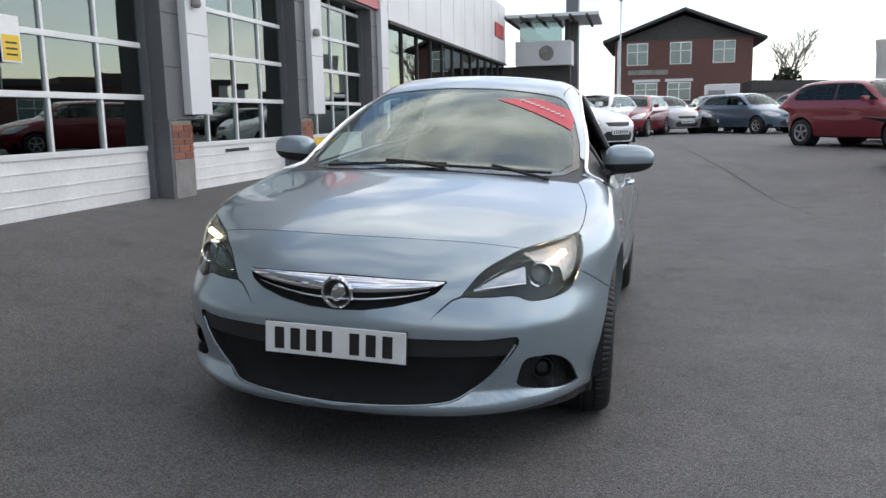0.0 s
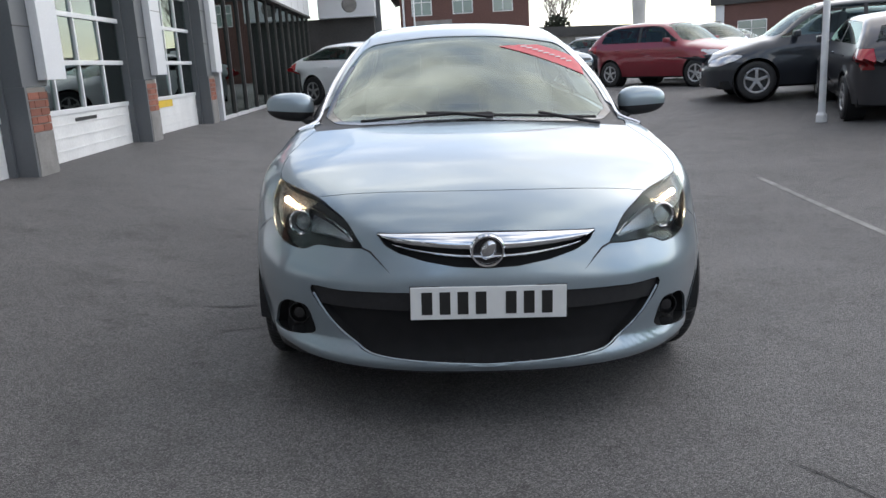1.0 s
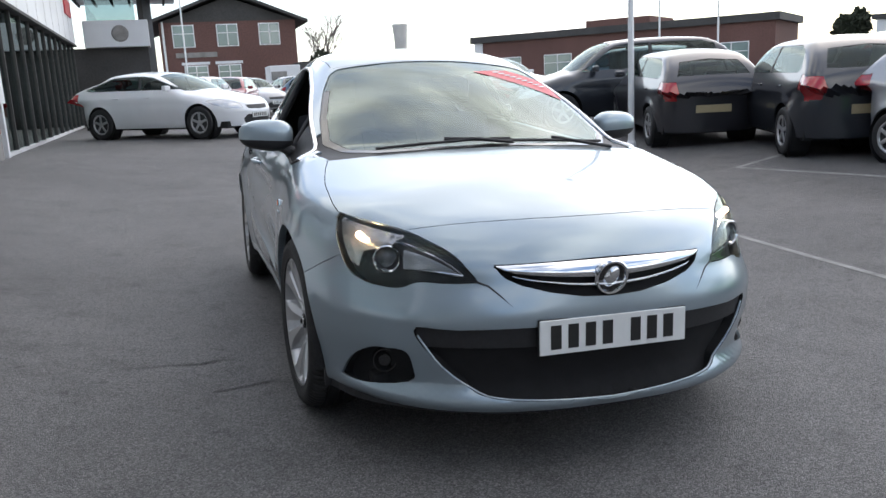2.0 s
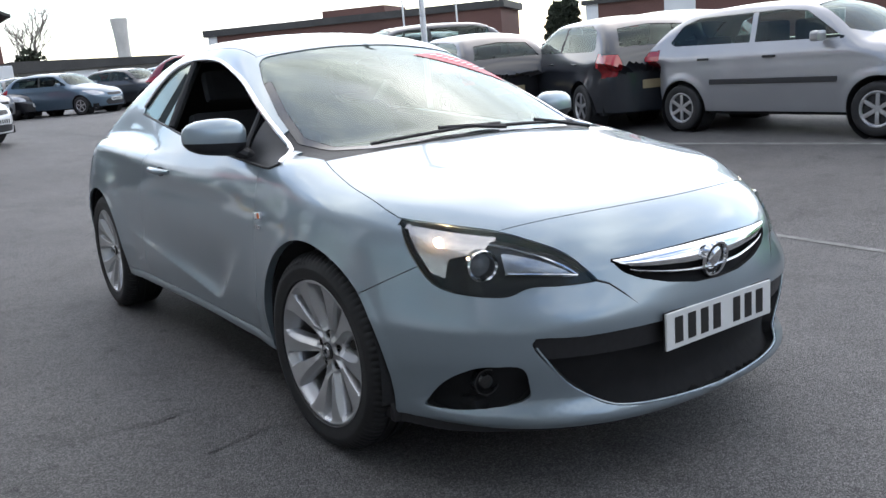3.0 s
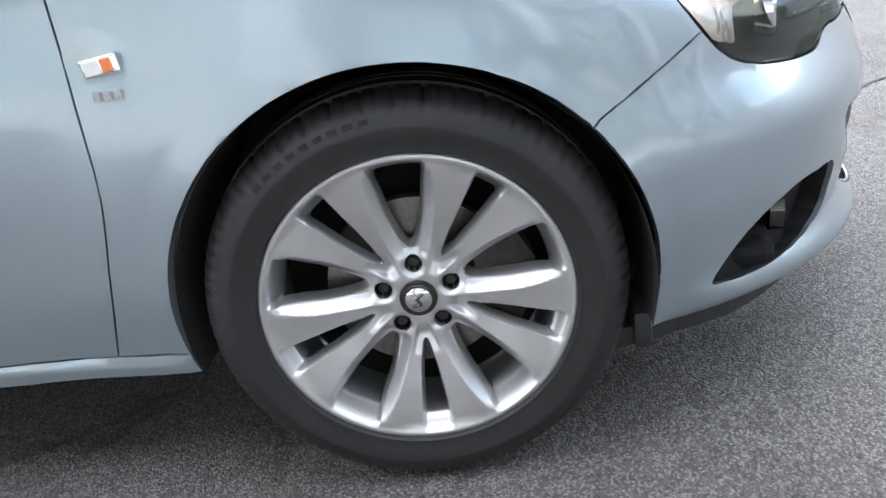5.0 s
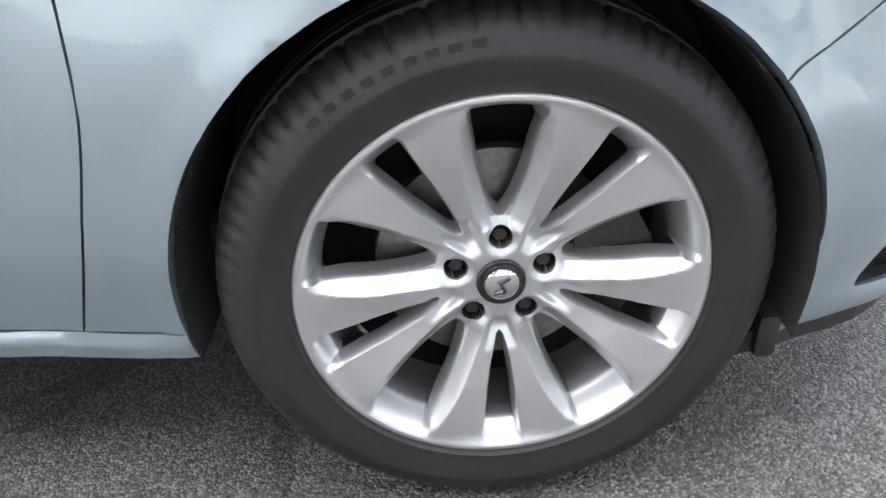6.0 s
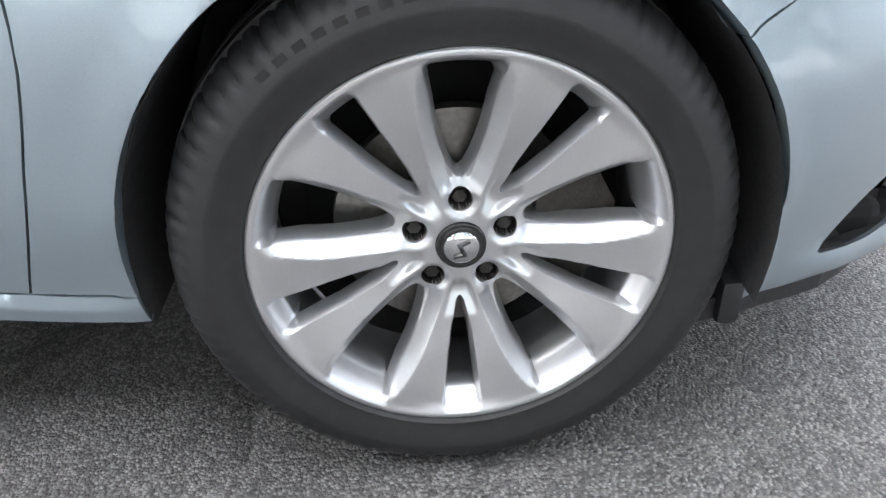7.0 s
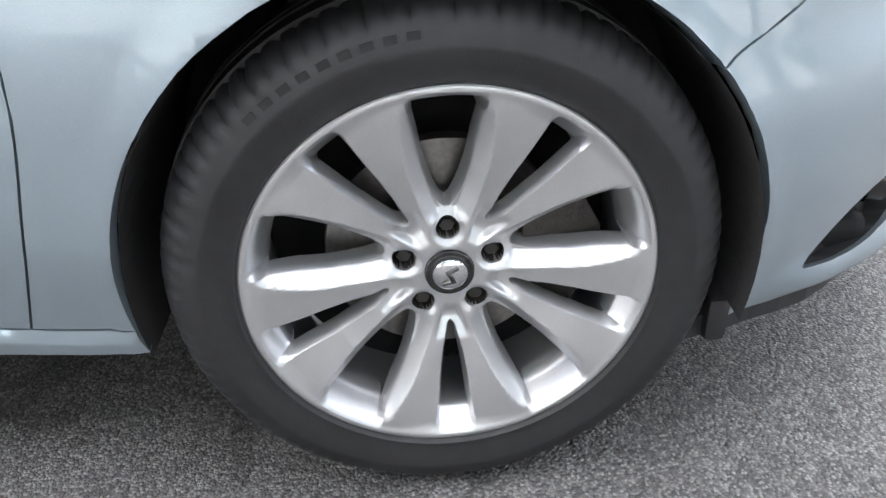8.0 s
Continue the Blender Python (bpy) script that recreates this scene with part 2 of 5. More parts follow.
def panel(name, bm_src, faces, mat, parent, mirror=False, both=False, gap=0.0018, flange=0.010, inward=0.0, label=""):
    """A sheet panel out of faces of a shell: shrunk by a gap all round, with a turned-in edge. both: joined with its mirror image."""
    index, cos, nos, polys = {}, [], [], []
    for f in faces:
        ids = []
        for v in f.verts:
            if v not in index:
                index[v] = len(cos)
                cos.append(np.array(v.co))
                nos.append(np.array(v.normal))
            ids.append(index[v])
        polys.append(ids)
    if not polys:
        return None
    cos, nos = np.array(cos), np.array(nos)
    count = {}
    for ids in polys:
        for a, b in zip(ids, ids[1:] + ids[:1]):
            k = (min(a, b), max(a, b))
            count[k] = (count[k][0] + 1, (a, b)) if k in count else (1, (a, b))
    edge = [ab for c, ab in count.values() if c == 1]
    if both:
        edge = [(a, b) for a, b in edge if abs(cos[a][0]) > 1e-4 or abs(cos[b][0]) > 1e-4]
    mid = np.zeros_like(cos)
    num = np.zeros(len(cos))
    for ids in polys:
        c = cos[ids].mean(axis=0)
        for i in ids:
            mid[i] += c
            num[i] += 1
    rim = sorted({i for e in edge for i in e})
    moved = cos.copy()
    for i in rim:
        d = mid[i] / num[i] - cos[i]
        d -= nos[i] * d.dot(nos[i])
        if both and abs(cos[i][0]) < 1e-4:
            d[0] = 0.0
        moved[i] = cos[i] + d / (np.linalg.norm(d) + 1e-9) * gap
    moved -= nos * inward
    verts = [tuple(c) for c in moved]
    turned = {}
    for i in rim:
        turned[i] = len(verts)
        verts.append(tuple(moved[i] - nos[i] * flange))
    polys = polys + [[b, a, turned[a], turned[b]] for a, b in edge]
    if both or mirror:
        n = len(verts)
        mv = [(-x, y, z) for x, y, z in verts]
        mp = [[i + n for i in p][::-1] for p in polys] if both else [p[::-1] for p in polys]
        verts, polys = (verts + mv, polys + mp) if both else (mv, mp)
    me = bpy.data.meshes.new(name)
    me.from_pydata(verts, [], polys)
    if both:
        b = bmesh.new()
        b.from_mesh(me)
        bmesh.ops.remove_doubles(b, verts=[v for v in b.verts if abs(v.co.x) < 2e-4], dist=5e-4)
        b.to_mesh(me)
        b.free()
    me.materials.append(mat)
    me.polygons.foreach_set("use_smooth", [True] * len(me.polygons))
    me.set_sharp_from_angle(angle=radians(50))
    ob = new(name, me)
    ob.parent = parent
    if label:
        ob["label"] = label
    return ob


def shell(field, y_front, y_rear, z_axis, n_len, n_round, n_cap, reach=2.6, tail_cap=None, fine=1.0):
    """Half a closed body (x >= 0) of an implicit field: rays go out from an axis, with a round fan at either end."""
    deg = np.linspace(-90, 90, 1801)
    share = np.concatenate([[0], np.cumsum(np.where((deg > -27) & (deg < -3), fine, 1.0)[1:])])
    th = np.radians(np.interp(np.linspace(0, share[-1], n_round + 1), share, deg))
    rows_o, rows_d = [], []
    for ph in np.linspace(0.0, math.pi / 2, n_cap + 1)[:-1]:
        rows_o.append(np.tile([0, y_front, z_axis], (n_round + 1, 1)))
        rows_d.append(np.stack([np.cos(th) * math.sin(ph), np.full_like(th, -math.cos(ph)), np.sin(th) * math.sin(ph)], 1))
    for y in np.linspace(y_front, y_rear, n_len + 1):
        rows_o.append(np.tile([0, y, z_axis], (n_round + 1, 1)))
        rows_d.append(np.stack([np.cos(th), np.zeros_like(th), np.sin(th)], 1))
    for ph in np.linspace(math.pi / 2, 0.0, (tail_cap or n_cap) + 1)[1:]:
        rows_o.append(np.tile([0, y_rear, z_axis], (n_round + 1, 1)))
        rows_d.append(np.stack([np.cos(th) * math.sin(ph), np.full_like(th, math.cos(ph)), np.sin(th) * math.sin(ph)], 1))
    o, d = np.concatenate(rows_o), np.concatenate(rows_d)
    lo, hi = np.zeros(len(o)), np.full(len(o), reach)
    for _ in range(32):
        mid = (lo + hi) / 2
        neg = field(o + d * mid[:, None]) < 0
        lo, hi = np.where(neg, mid, lo), np.where(neg, hi, mid)
    p = o + d * lo[:, None]
    p[np.abs(p[:, 0]) < 1e-6, 0] = 0.0
    bm = bmesh.new()
    vs = [bm.verts.new(q) for q in p]
    w, n = n_round + 1, len(p) // (n_round + 1)
    for i in range(n - 1):
        for j in range(n_round):
            quad = [vs[i * w + j], vs[(i + 1) * w + j], vs[(i + 1) * w + j + 1], vs[i * w + j + 1]]
            try:
                bm.faces.new(quad[::-1])
            except ValueError:
                pass
    bmesh.ops.remove_doubles(bm, verts=bm.verts, dist=2e-4)
    bmesh.ops.dissolve_degenerate(bm, edges=bm.edges, dist=1e-4)
    for v in bm.verts:
        if abs(v.co.x) < 3e-4:
            v.co.x = 0.0
    # outward normals from the field itself
    co = np.array([v.co for v in bm.verts])
    g = np.stack([field(co + np.eye(3)[k] * 0.004) - field(co - np.eye(3)[k] * 0.004) for k in range(3)], 1)
    g /= np.linalg.norm(g, axis=1)[:, None] + 1e-9
    bm.normal_update()
    bm.faces.ensure_lookup_table()
    bm.verts.index_update()
    vote = sum(f.calc_area() * f.normal.dot(Vector(g[f.verts[0].index])) for f in bm.faces)
    if vote < 0:
        bmesh.ops.reverse_faces(bm, faces=bm.faces)
    bm.normal_update()
    return bm

# ---- the silver car: its outer form ----
AXLE, HUB_Z, FRONT_Y, REAR_Y = 2.695, 0.343, -0.15, 2.75
half_width = curve((0.10, 0.80), (0.20, 0.845), (0.25, 0.862), (0.34, 0.882), (0.45, 0.898), (0.60, 0.903), (0.72, 0.900), (0.84, 0.880), (0.95, 0.845), (1.2, 0.76))
nose_reach = curve((0.10, 0.80), (0.16, 0.86), (0.205, 0.915), (0.235, 0.925), (0.30, 0.905), (0.42, 0.928), (0.52, 0.934), (0.58, 0.925), (0.63, 0.912), (0.68, 0.900), (0.74, 0.875), (0.82, 0.82), (1.0, 0.7))
nose_square = curve((0.2, 2.5), (0.5, 2.5), (0.64, 2.2), (0.8, 2.1))
tail_reach = curve((0.15, 0.62), (0.3, 0.72), (0.55, 0.75), (0.8, 0.73), (1.0, 0.68), (1.3, 0.5))
crown_line = curve((-1.0, 0.60), (-0.93, 0.675), (-0.88, 0.728), (-0.80, 0.790), (-0.617, 0.868), (-0.4, 0.925), (-0.1, 0.973), (0.1, 0.998), (0.3, 1.015), (0.6, 1.0), (1.0, 0.985), (1.8, 1.02), (2.6, 1.05), (3.2, 1.04), (3.5, 1.0))
crown_fall = curve((-0.95, 0.16), (-0.6, 0.145), (-0.4, 0.100), (0.0, 0.075), (0.25, 0.05), (0.6, 0.03), (3.5, 0.05))
roof_line = curve((-0.6, 0.60), (-0.3, 0.78), (0.0, 0.925), (0.12, 0.985), (0.35, 1.105), (0.7, 1.272), (1.0, 1.395), (1.2, 1.458), (1.5, 1.500), (1.9, 1.506), (2.3, 1.462), (2.8, 1.335), (3.2, 1.18), (3.45, 1.02), (3.7, 0.8))


def scallop_edge(y, z):
    """Distance above and behind the crease that turns up the door."""
    low_edge = z - 0.360 - 0.15 * (y - 0.98)
    front_edge = (y - 0.646 - 1.30 * (0.573 - z)) / 1.64
    return -smax(-low_edge, -front_edge, 0.06)


def hero_field(p):
    x, y, z = np.abs(p[:, 0]), p[:, 1], p[:, 2]
    w = half_width(z) * (1 - 0.018 * np.exp(-((y - 1.25) / 0.6) ** 2))
    for yc in (0.0, AXLE):
        r = np.hypot(y - yc, z - 0.345)
        w = w + (0.013 * (1 - step(r, 0.40, 0.60)) + 0.006 * (1 - step(r, 0.396, 0.414))) * step(z, 0.16, 0.24)
    d = scallop_edge(y, z)
    scallop = (1 - np.exp(-np.maximum(d, 0.0) / (0.04 + 0.05 * step(z, 0.40, 0.56)))) * (1 - step(z, 0.42, 0.70)) * (1 - step(y, 1.9, 2.25))
    w = w - 0.040 * scallop + 0.012 * np.exp(-((z - 0.88 - 0.06 * (y - 1.2)) / 0.035) ** 2) * step(y, 0.5, 1.2)
    w = w + 0.010 * (1 - step(z, 0.288, 0.302)) * step(y, 0.36, 0.42) * (1 - step(y, 2.25, 2.32))
    ledge = 1 + 0.018 * step(z, 0.214, 0.242) * (1 - step(z, 0.258, 0.298)) * (1 - step(y, -0.55, -0.42))
    b, n = nose_reach(z) * ledge, nose_square(z)
    w = w * ledge
    q = np.where(y < 0, -y / b, np.where(y > REAR_Y, (y - REAR_Y) / tail_reach(z), 0.0))
    n = np.where(y > 1, 2.8, n)
    side = ((((x / w) ** n + q ** n) ** (1 / n)) - 1) * w
    top = z - (crown_line(y) - crown_fall(y) * (x / 0.8) ** 2)
    low = smax(smax(side, top, 0.09), 0.175 + 0.03 * step(y, -0.5, 0.2) - z, 0.03)
    bow = 0.22 * (1 - step(y, 0.9, 1.7))
    over = z - (roof_line(y - bow * x * x) - 0.048 * (x / 0.6) ** 2)
    wc = (0.815 - 0.58 * (z - 0.98)) * (1 - 0.15 * step(y, 1.3, 3.3)) * (1 - 0.10 * (1 - step(y, 0.1, 0.9)))
    cab = smax(np.maximum(over, 0.82 - z), x - wc, 0.09)
    return smin(low, cab, 0.035)

# ---- the silver car: panels ----
HEAD = [(24.2, .633), (29, .712), (35.5, .757), (40.5, .779), (48.8, .799), (55.0, .813), (57.7, .814), (57.2, .785), (54.8, .715), (51.3, .645), (46.5, .617), (39.2, .608), (35.3, .630), (30, .629)]
GRILLE = [(-.1, .694), (.10, .692), (.371, .684), (.345, .648), (.30, .625), (.21, .600), (.10, .581), (-.1, .574)]
LOW = [(-.1, .496), (.26, .494), (.50, .489), (.618, .484), (.54, .365), (.468, .303), (.40, .268), (.225, .252), (-.1, .243)]
FOG = [(54, .277), (50, .355), (45, .402), (41, .411), (37.2, .405), (36.2, .343), (36.6, .307), (41, .287), (48, .274)]
SCREEN = [(-.1, .118), (.15, .124), (.32, .150), (.50, .200), (.62, .285), (.69, .42), (.665, .62), (.605, .86), (.545, 1.02), (.50, 1.065), (.3, 1.05), (-.1, 1.03)]
SIDE = [(.335, .956), (.40, .992), (.62, 1.098), (.94, 1.247), (1.18, 1.328), (1.40, 1.378), (1.68, 1.398), (1.95, 1.390), (2.15, 1.350), (2.32, 1.275), (2.46, 1.180), (2.44, 1.142), (1.78, 1.080), (1.2, 1.015), (.57, .952), (.38, .942)]
HEAD, FOG = rounded(HEAD, (0,)), rounded(FOG, (0,))
LOW = rounded(LOW, (0, len(LOW) - 1))
SIDE_LINE, SIDE = SIDE, rounded(SIDE, (0, 10, 11, 15))
DEG = 0.013


def turn_of(c):
    return np.degrees(np.arctan2(np.abs(c[:, 0]), 0.1 - c[:, 1]))


head_top = curve((0, .60), (24.2, .633), (29, .712), (35.5, .757), (40.5, .779), (48.8, .799), (58.5, .822), (75, .83))
wing_line = curve((-0.40, 1.2), (-0.376, .772), (-.3, .779), (-.16, .775), (.02, .748), (.18, .708), (.30, .665))
door_front = curve((.28, .515), (.45, .464), (.63, .430), (.76, .430), (.93, .443), (1.1, .45))
door_rear = curve((.28, 1.98), (.5, 1.93), (.9, 1.86), (1.1, 1.84))


def poly_field(poly, u, v, su=1.0):
    return lambda c: inside([(a * su, b) for a, b in poly], u(c) * su, v(c))


FLASH = [(40.5, .771), (48, .788), (57, .812), (56.2, .785), (54, .725), (51.6, .668), (49.3, .664), (48.6, .716), (43, .732)]
INNER_FLASH = [(39.6, .733), (37, .724), (33, .704), (29.5, .677), (27.4, .651), (33, .660), (39, .666)]
grille_low = curve((0, .574), (.10, .581), (.21, .600), (.30, .625), (.345, .648), (.371, .684))


def grille_share(c):
    lo = grille_low(np.abs(c[:, 0]))
    return (c[:, 2] - lo) / np.maximum(0.693 - 0.010 * (c[:, 0] / 0.371) ** 2 - lo, 0.004)


X = lambda c: np.abs(c[:, 0])
Y = lambda c: c[:, 1]
Z = lambda c: c[:, 2]
FIELD = {
    "arch_f": lambda c: np.where(X(c) > 0.4, np.hypot(Y(c) + 0.005, Z(c) - 0.345) - 0.385, 1.0),
    "arch_r": lambda c: np.where(X(c) > 0.4, np.hypot(Y(c) - AXLE, Z(c) - 0.345) - 0.385, 1.0),
    "head": lambda c: np.where(Y(c) < 0, inside([(a * DEG, b) for a, b in HEAD], turn_of(c) * DEG, Z(c)), 1.0),
    "fog": lambda c: np.where(Y(c) < 0, inside([(a * DEG, b) for a, b in FOG], turn_of(c) * DEG, Z(c)), 1.0),
    "grille": lambda c: np.where(Y(c) < -0.5, inside(GRILLE, X(c), Z(c)), 1.0),
    "low": lambda c: np.where(Y(c) < -0.5, inside(LOW, X(c), Z(c)), 1.0),
    "screen": lambda c: np.where((Z(c) > 0.9) & (Y(c) < 1.4), inside(SCREEN, X(c), Y(c)), 1.0),
    "side": lambda c: np.where((X(c) > 0.4) & (Z(c) > 0.9), inside(SIDE, Y(c), Z(c)), 1.0),
    "seam": lambda c: np.where((Y(c) < -0.3) & (Z(c) > 0.6), Y(c) + 0.757 - 0.42 * X(c) ** 2, 1.0),
    "wing": lambda c: np.where((Y(c) < 0.32) & (Z(c) > 0.70), X(c) - wing_line(Y(c)), 1.0),
    "cowl": lambda c: np.where((Y(c) < 0.6) & (Z(c) > 0.6), Y(c) - 0.095 - 0.16 * X(c) ** 2, 1.0),
    "bumper": lambda c: np.where((Y(c) < 0.1) & (Z(c) < 0.80), np.where(Z(c) > 0.6, Y(c) + 0.296 + 1.97 * (Z(c) - 0.6), Y(c) + 0.29), 1.0),
    "door_f": lambda c: np.where((X(c) > 0.4) & (Z(c) < 1.2), Y(c) - door_front(Z(c)), 1.0),
    "door_r": lambda c: np.where((X(c) > 0.4) & (Z(c) < 1.2), Y(c) - door_rear(Z(c)), 1.0),
    "hem": lambda c: Z(c) - 0.214 - 0.012 * step(Y(c), -0.75, -0.45) - 0.036 * step(Y(c), 0.0, 0.3),
    "low_band": lambda c: np.where(inside(LOW, X(c), Z(c)) < 0.004, Z(c) - 0.425, 1.0),
    "flash": lambda c: np.where(FIELD["head"](c) < 0.004, inside([(a * DEG, b) for a, b in FLASH], turn_of(c) * DEG, Z(c)), 1.0),
    "inner_flash": lambda c: np.where(FIELD["head"](c) < 0.004, inside([(a * DEG, b) for a, b in INNER_FLASH], turn_of(c) * DEG, Z(c)), 1.0),
    "sill": lambda c: Z(c) - 0.303,
    "roof": lambda c: np.where(Z(c) > 1.0, inside([(-.1, 1.045), (.3, 1.065), (.52, 1.09), (.53, 1.5), (.50, 2.2), (.44, 2.62), (-.1, 2.66)], X(c), Y(c)), 1.0),
    "pane_f": lambda c: Y(c) - 0.66,
    "pane_r": lambda c: Y(c) - 1.72,
}

REFLECTOR = material("bright_reflector", (0.72, 0.67, 0.63), 0.22, 0.88, grain=0.1, grain_scale=70, bump=0.40, bump_scale=60)
BRIGHT_TRIM = material("bright_window_trim", (0.80, 0.81, 0.83), 0.22, 1.0, grain=0.03, grain_scale=30)
DULL_SILVER = material("dull_silver_reflector", (0.42, 0.44, 0.46), 0.22, 0.9, grain=0.15, grain_scale=90, bump=0.2, bump_scale=80)
CAP_BLACK = material("gloss_black", (0.012, 0.012, 0.013), 0.2, coat=0.6, grain=0.1)
LENS_DOME = material("projector_glass", (0.20, 0.21, 0.22), 0.04, 0.0, coat=1.0, grain=0.2, grain_scale=30)
BULB = material("lit_side_bulb", (1.0, 0.9, 0.8), 0.3, emission=(1.0, 0.66, 0.42, 30.0), grain=0.02)


def on_body(turn, z, inn=0.0):
    """A point of the car's skin, by the turn from straight ahead and the height, set in by so much."""
    a = radians(turn)
    d = np.array([math.sin(a), -math.cos(a), 0.0])
    o = np.array([0.0, 0.1, z])
    lo, hi = 0.0, 1.6
    for _ in range(30):
        m = (lo + hi) / 2
        lo, hi = (m, hi) if hero_field((o + d * m)[None])[0] < 0 else (lo, m)
    return o + d * (lo - inn)


lip_height = curve((.0, .243), (.225, .252), (.40, .268), (.468, .303), (.54, .365), (.585, .430), (.608, .468))
LIP = [(x, float(lip_height(x))) for x in np.linspace(0, .606, 25)]


def on_xz(x, z):
    """How far forward the nose reaches there."""
    lo, hi = 0.2, -1.2
    for _ in range(30):
        m = (lo + hi) / 2
        lo, hi = (m, hi) if hero_field(np.array([[x, m, z]]))[0] < 0 else (lo, m)
    return lo


def side_x(y, z):
    lo, hi = 0.0, 1.6
    for _ in range(30):
        m = (lo + hi) / 2
        lo, hi = (m, hi) if hero_field(np.array([[m, y, z]]))[0] < 0 else (lo, m)
    return lo


def top_z(x, y):
    lo, hi = 0.6, 1.9
    for _ in range(30):
        m = (lo + hi) / 2
        lo, hi = (m, hi) if hero_field(np.array([[x, y, m]]))[0] < 0 else (lo, m)
    return lo


hero = empty("silver_coupe", YARD_LEAN, "light silver-blue three-door coupe with open front windows, standing on the yard", "car")
bm = shell(hero_field, FRONT_Y, REAR_Y, 0.60, 150, 150, 84, tail_cap=24, fine=2.4)
cut(bm, lambda c: np.where((X(c) > 0.4) & (Y(c) > 0.45) & (Y(c) < 2.0) & (Z(c) < 0.66), scallop_edge(Y(c), Z(c)), 1.0))
for key in ("arch_f", "arch_r", "head", "fog", "grille", "low", "screen", "side", "seam", "wing", "cowl", "bumper", "door_f", "door_r", "sill", "roof", "hem", "low_band", "flash", "inner_flash"):
    cut(bm, FIELD[key])
cut(bm, lambda c: np.where(FIELD["screen"](c) < 0.004, FIELD["screen"](c) + 0.032, 1.0))
for key in ("pane_f", "pane_r"):
    cut(bm, lambda c, k=key: np.where(FIELD["side"](c) < 0.01, FIELD[k](c), 1.0))
bm.normal_update()
for v in bm.verts:
    if v.co.x == 0.0:
        v.normal = Vector((0, v.normal.y, v.normal.z)).normalized()
bm.faces.ensure_lookup_table()
cen = np.array([f.calc_center_median() for f in bm.faces])
val = {k: f(cen) for k, f in FIELD.items()}
sort = {}
for i, f in enumerate(bm.faces):
    s = {k: v[i] for k, v in val.items()}
    x, y, z = abs(cen[i][0]), cen[i][1], cen[i][2]
    if (s["arch_f"] < 0 or s["arch_r"] < 0) or s["hem"] < 0:
        k = "gone"
    elif s["head"] < 0:
        k = "headlight"
    elif s["fog"] < 0:
        k = "fog"
    elif s["grille"] < 0:
        k = "grille"
    elif s["low"] < 0:
        k = "low"
    elif s["side"] < 0:
        k = "corner_pane" if y < 0.66 else ("opening" if y < 1.72 else "rear_pane")
    elif s["screen"] < 0:
        k = "frit" if s["screen"] > -0.032 and y < 0.85 else "screen"
    elif s["roof"] < 0:
        k = "roof"
    elif s["seam"] > 0 and s["wing"] < 0 and s["cowl"] < 0 and y < 0.4 and z > head_top(turn_of(cen[i:i + 1]))[0] - 0.004:
        k = "bonnet"
    elif y < 0 and (s["bumper"] < 0 or (y < -0.3 and s["seam"] < 0)) and z < 0.85:
        k = "bumper"
    elif s["cowl"] > 0 and x < 0.72 and y < 0.5 and z > 0.9 and f.normal.z > 0.6:
        k = "scuttle"
    elif z < 0.303 and 0.3 < y < 2.4:
        k = "sill"
    elif y < 0.6 and s["door_f"] < 0 and z < 0.99:
        k = "wing"
    elif s["door_f"] > 0 and s["door_r"] < 0 and z < 0.955 + 0.11 * (y - 0.57):
        k = "door"
    else:
        k = "quarter"
    sort.setdefault(k, []).append(f)

panel("bonnet", bm, sort["bonnet"], SILVER_BLUE, hero, both=True)
panel("front_bumper", bm, sort["bumper"], SILVER_BLUE, hero, both=True, flange=0.018)
panel("roof", bm, sort["roof"], SILVER_BLUE, hero, both=True)
panel("windscreen", bm, sort["screen"], SCREEN_GLASS, hero, both=True, inward=0.004, flange=0.004)
panel("black_screen_edge", bm, sort["frit"], CAP_BLACK, hero, both=True, gap=0.0, inward=0.004, flange=0.004)
panel("scuttle", bm, sort.get("scuttle", []), BLACK_PLASTIC, hero, both=True, inward=0.006)
panel("body_side", bm, sort["quarter"], SILVER_BLUE, hero, both=True)
tagged(panel("lower_grille", bm, sort["low"], DARK_CAVITY, hero, both=True, gap=0.0, inward=0.04, flange=-0.04))
front_bar = panel("bumper_bar", bm, [f for f in sort["low"] if f.calc_center_median().z > 0.425], BLACK_PLASTIC, hero, both=True, inward=0.012, flange=0.02)
grille = panel("grille", bm, sort["grille"], DARK_CAVITY, hero, both=True, gap=0.0, inward=0.026, flange=-0.026)


def nose_strip(s0, s1, wide, proud, rows=6):
    """A rounded bar across the grille between two shares of its height."""
    xs = np.linspace(-wide, wide, 75)
    b = bmesh.new()
    cols = []
    for u in np.linspace(0, 1, rows):
        lo = grille_low(np.abs(xs))
        hi = 0.693 - 0.010 * (xs / 0.371) ** 2
        zs = lo + (hi - lo) * (s0 + (s1 - s0) * u)
        a, c = np.full(len(xs), 0.2), np.full(len(xs), -1.2)
        for _ in range(26):
            m = (a + c) / 2
            neg = hero_field(np.stack([xs, m, zs], 1)) < 0
            a, c = np.where(neg, m, a), np.where(neg, c, m)
        cols.append([(x, y - proud * (1 - (2 * u - 1) ** 4), z) for x, y, z in zip(xs, a, zs)])
    cols = [[(x, y + 0.022, z) for x, y, z in cols[0]]] + cols + [[(x, y + 0.022, z) for x, y, z in cols[-1]]]
    vs = [[b.verts.new(p) for p in col] for col in cols]
    for c0, c1 in zip(vs, vs[1:]):
        for i in range(len(xs) - 1):
            b.faces.new((c0[i], c0[i + 1], c1[i + 1], c1[i]))
    return b


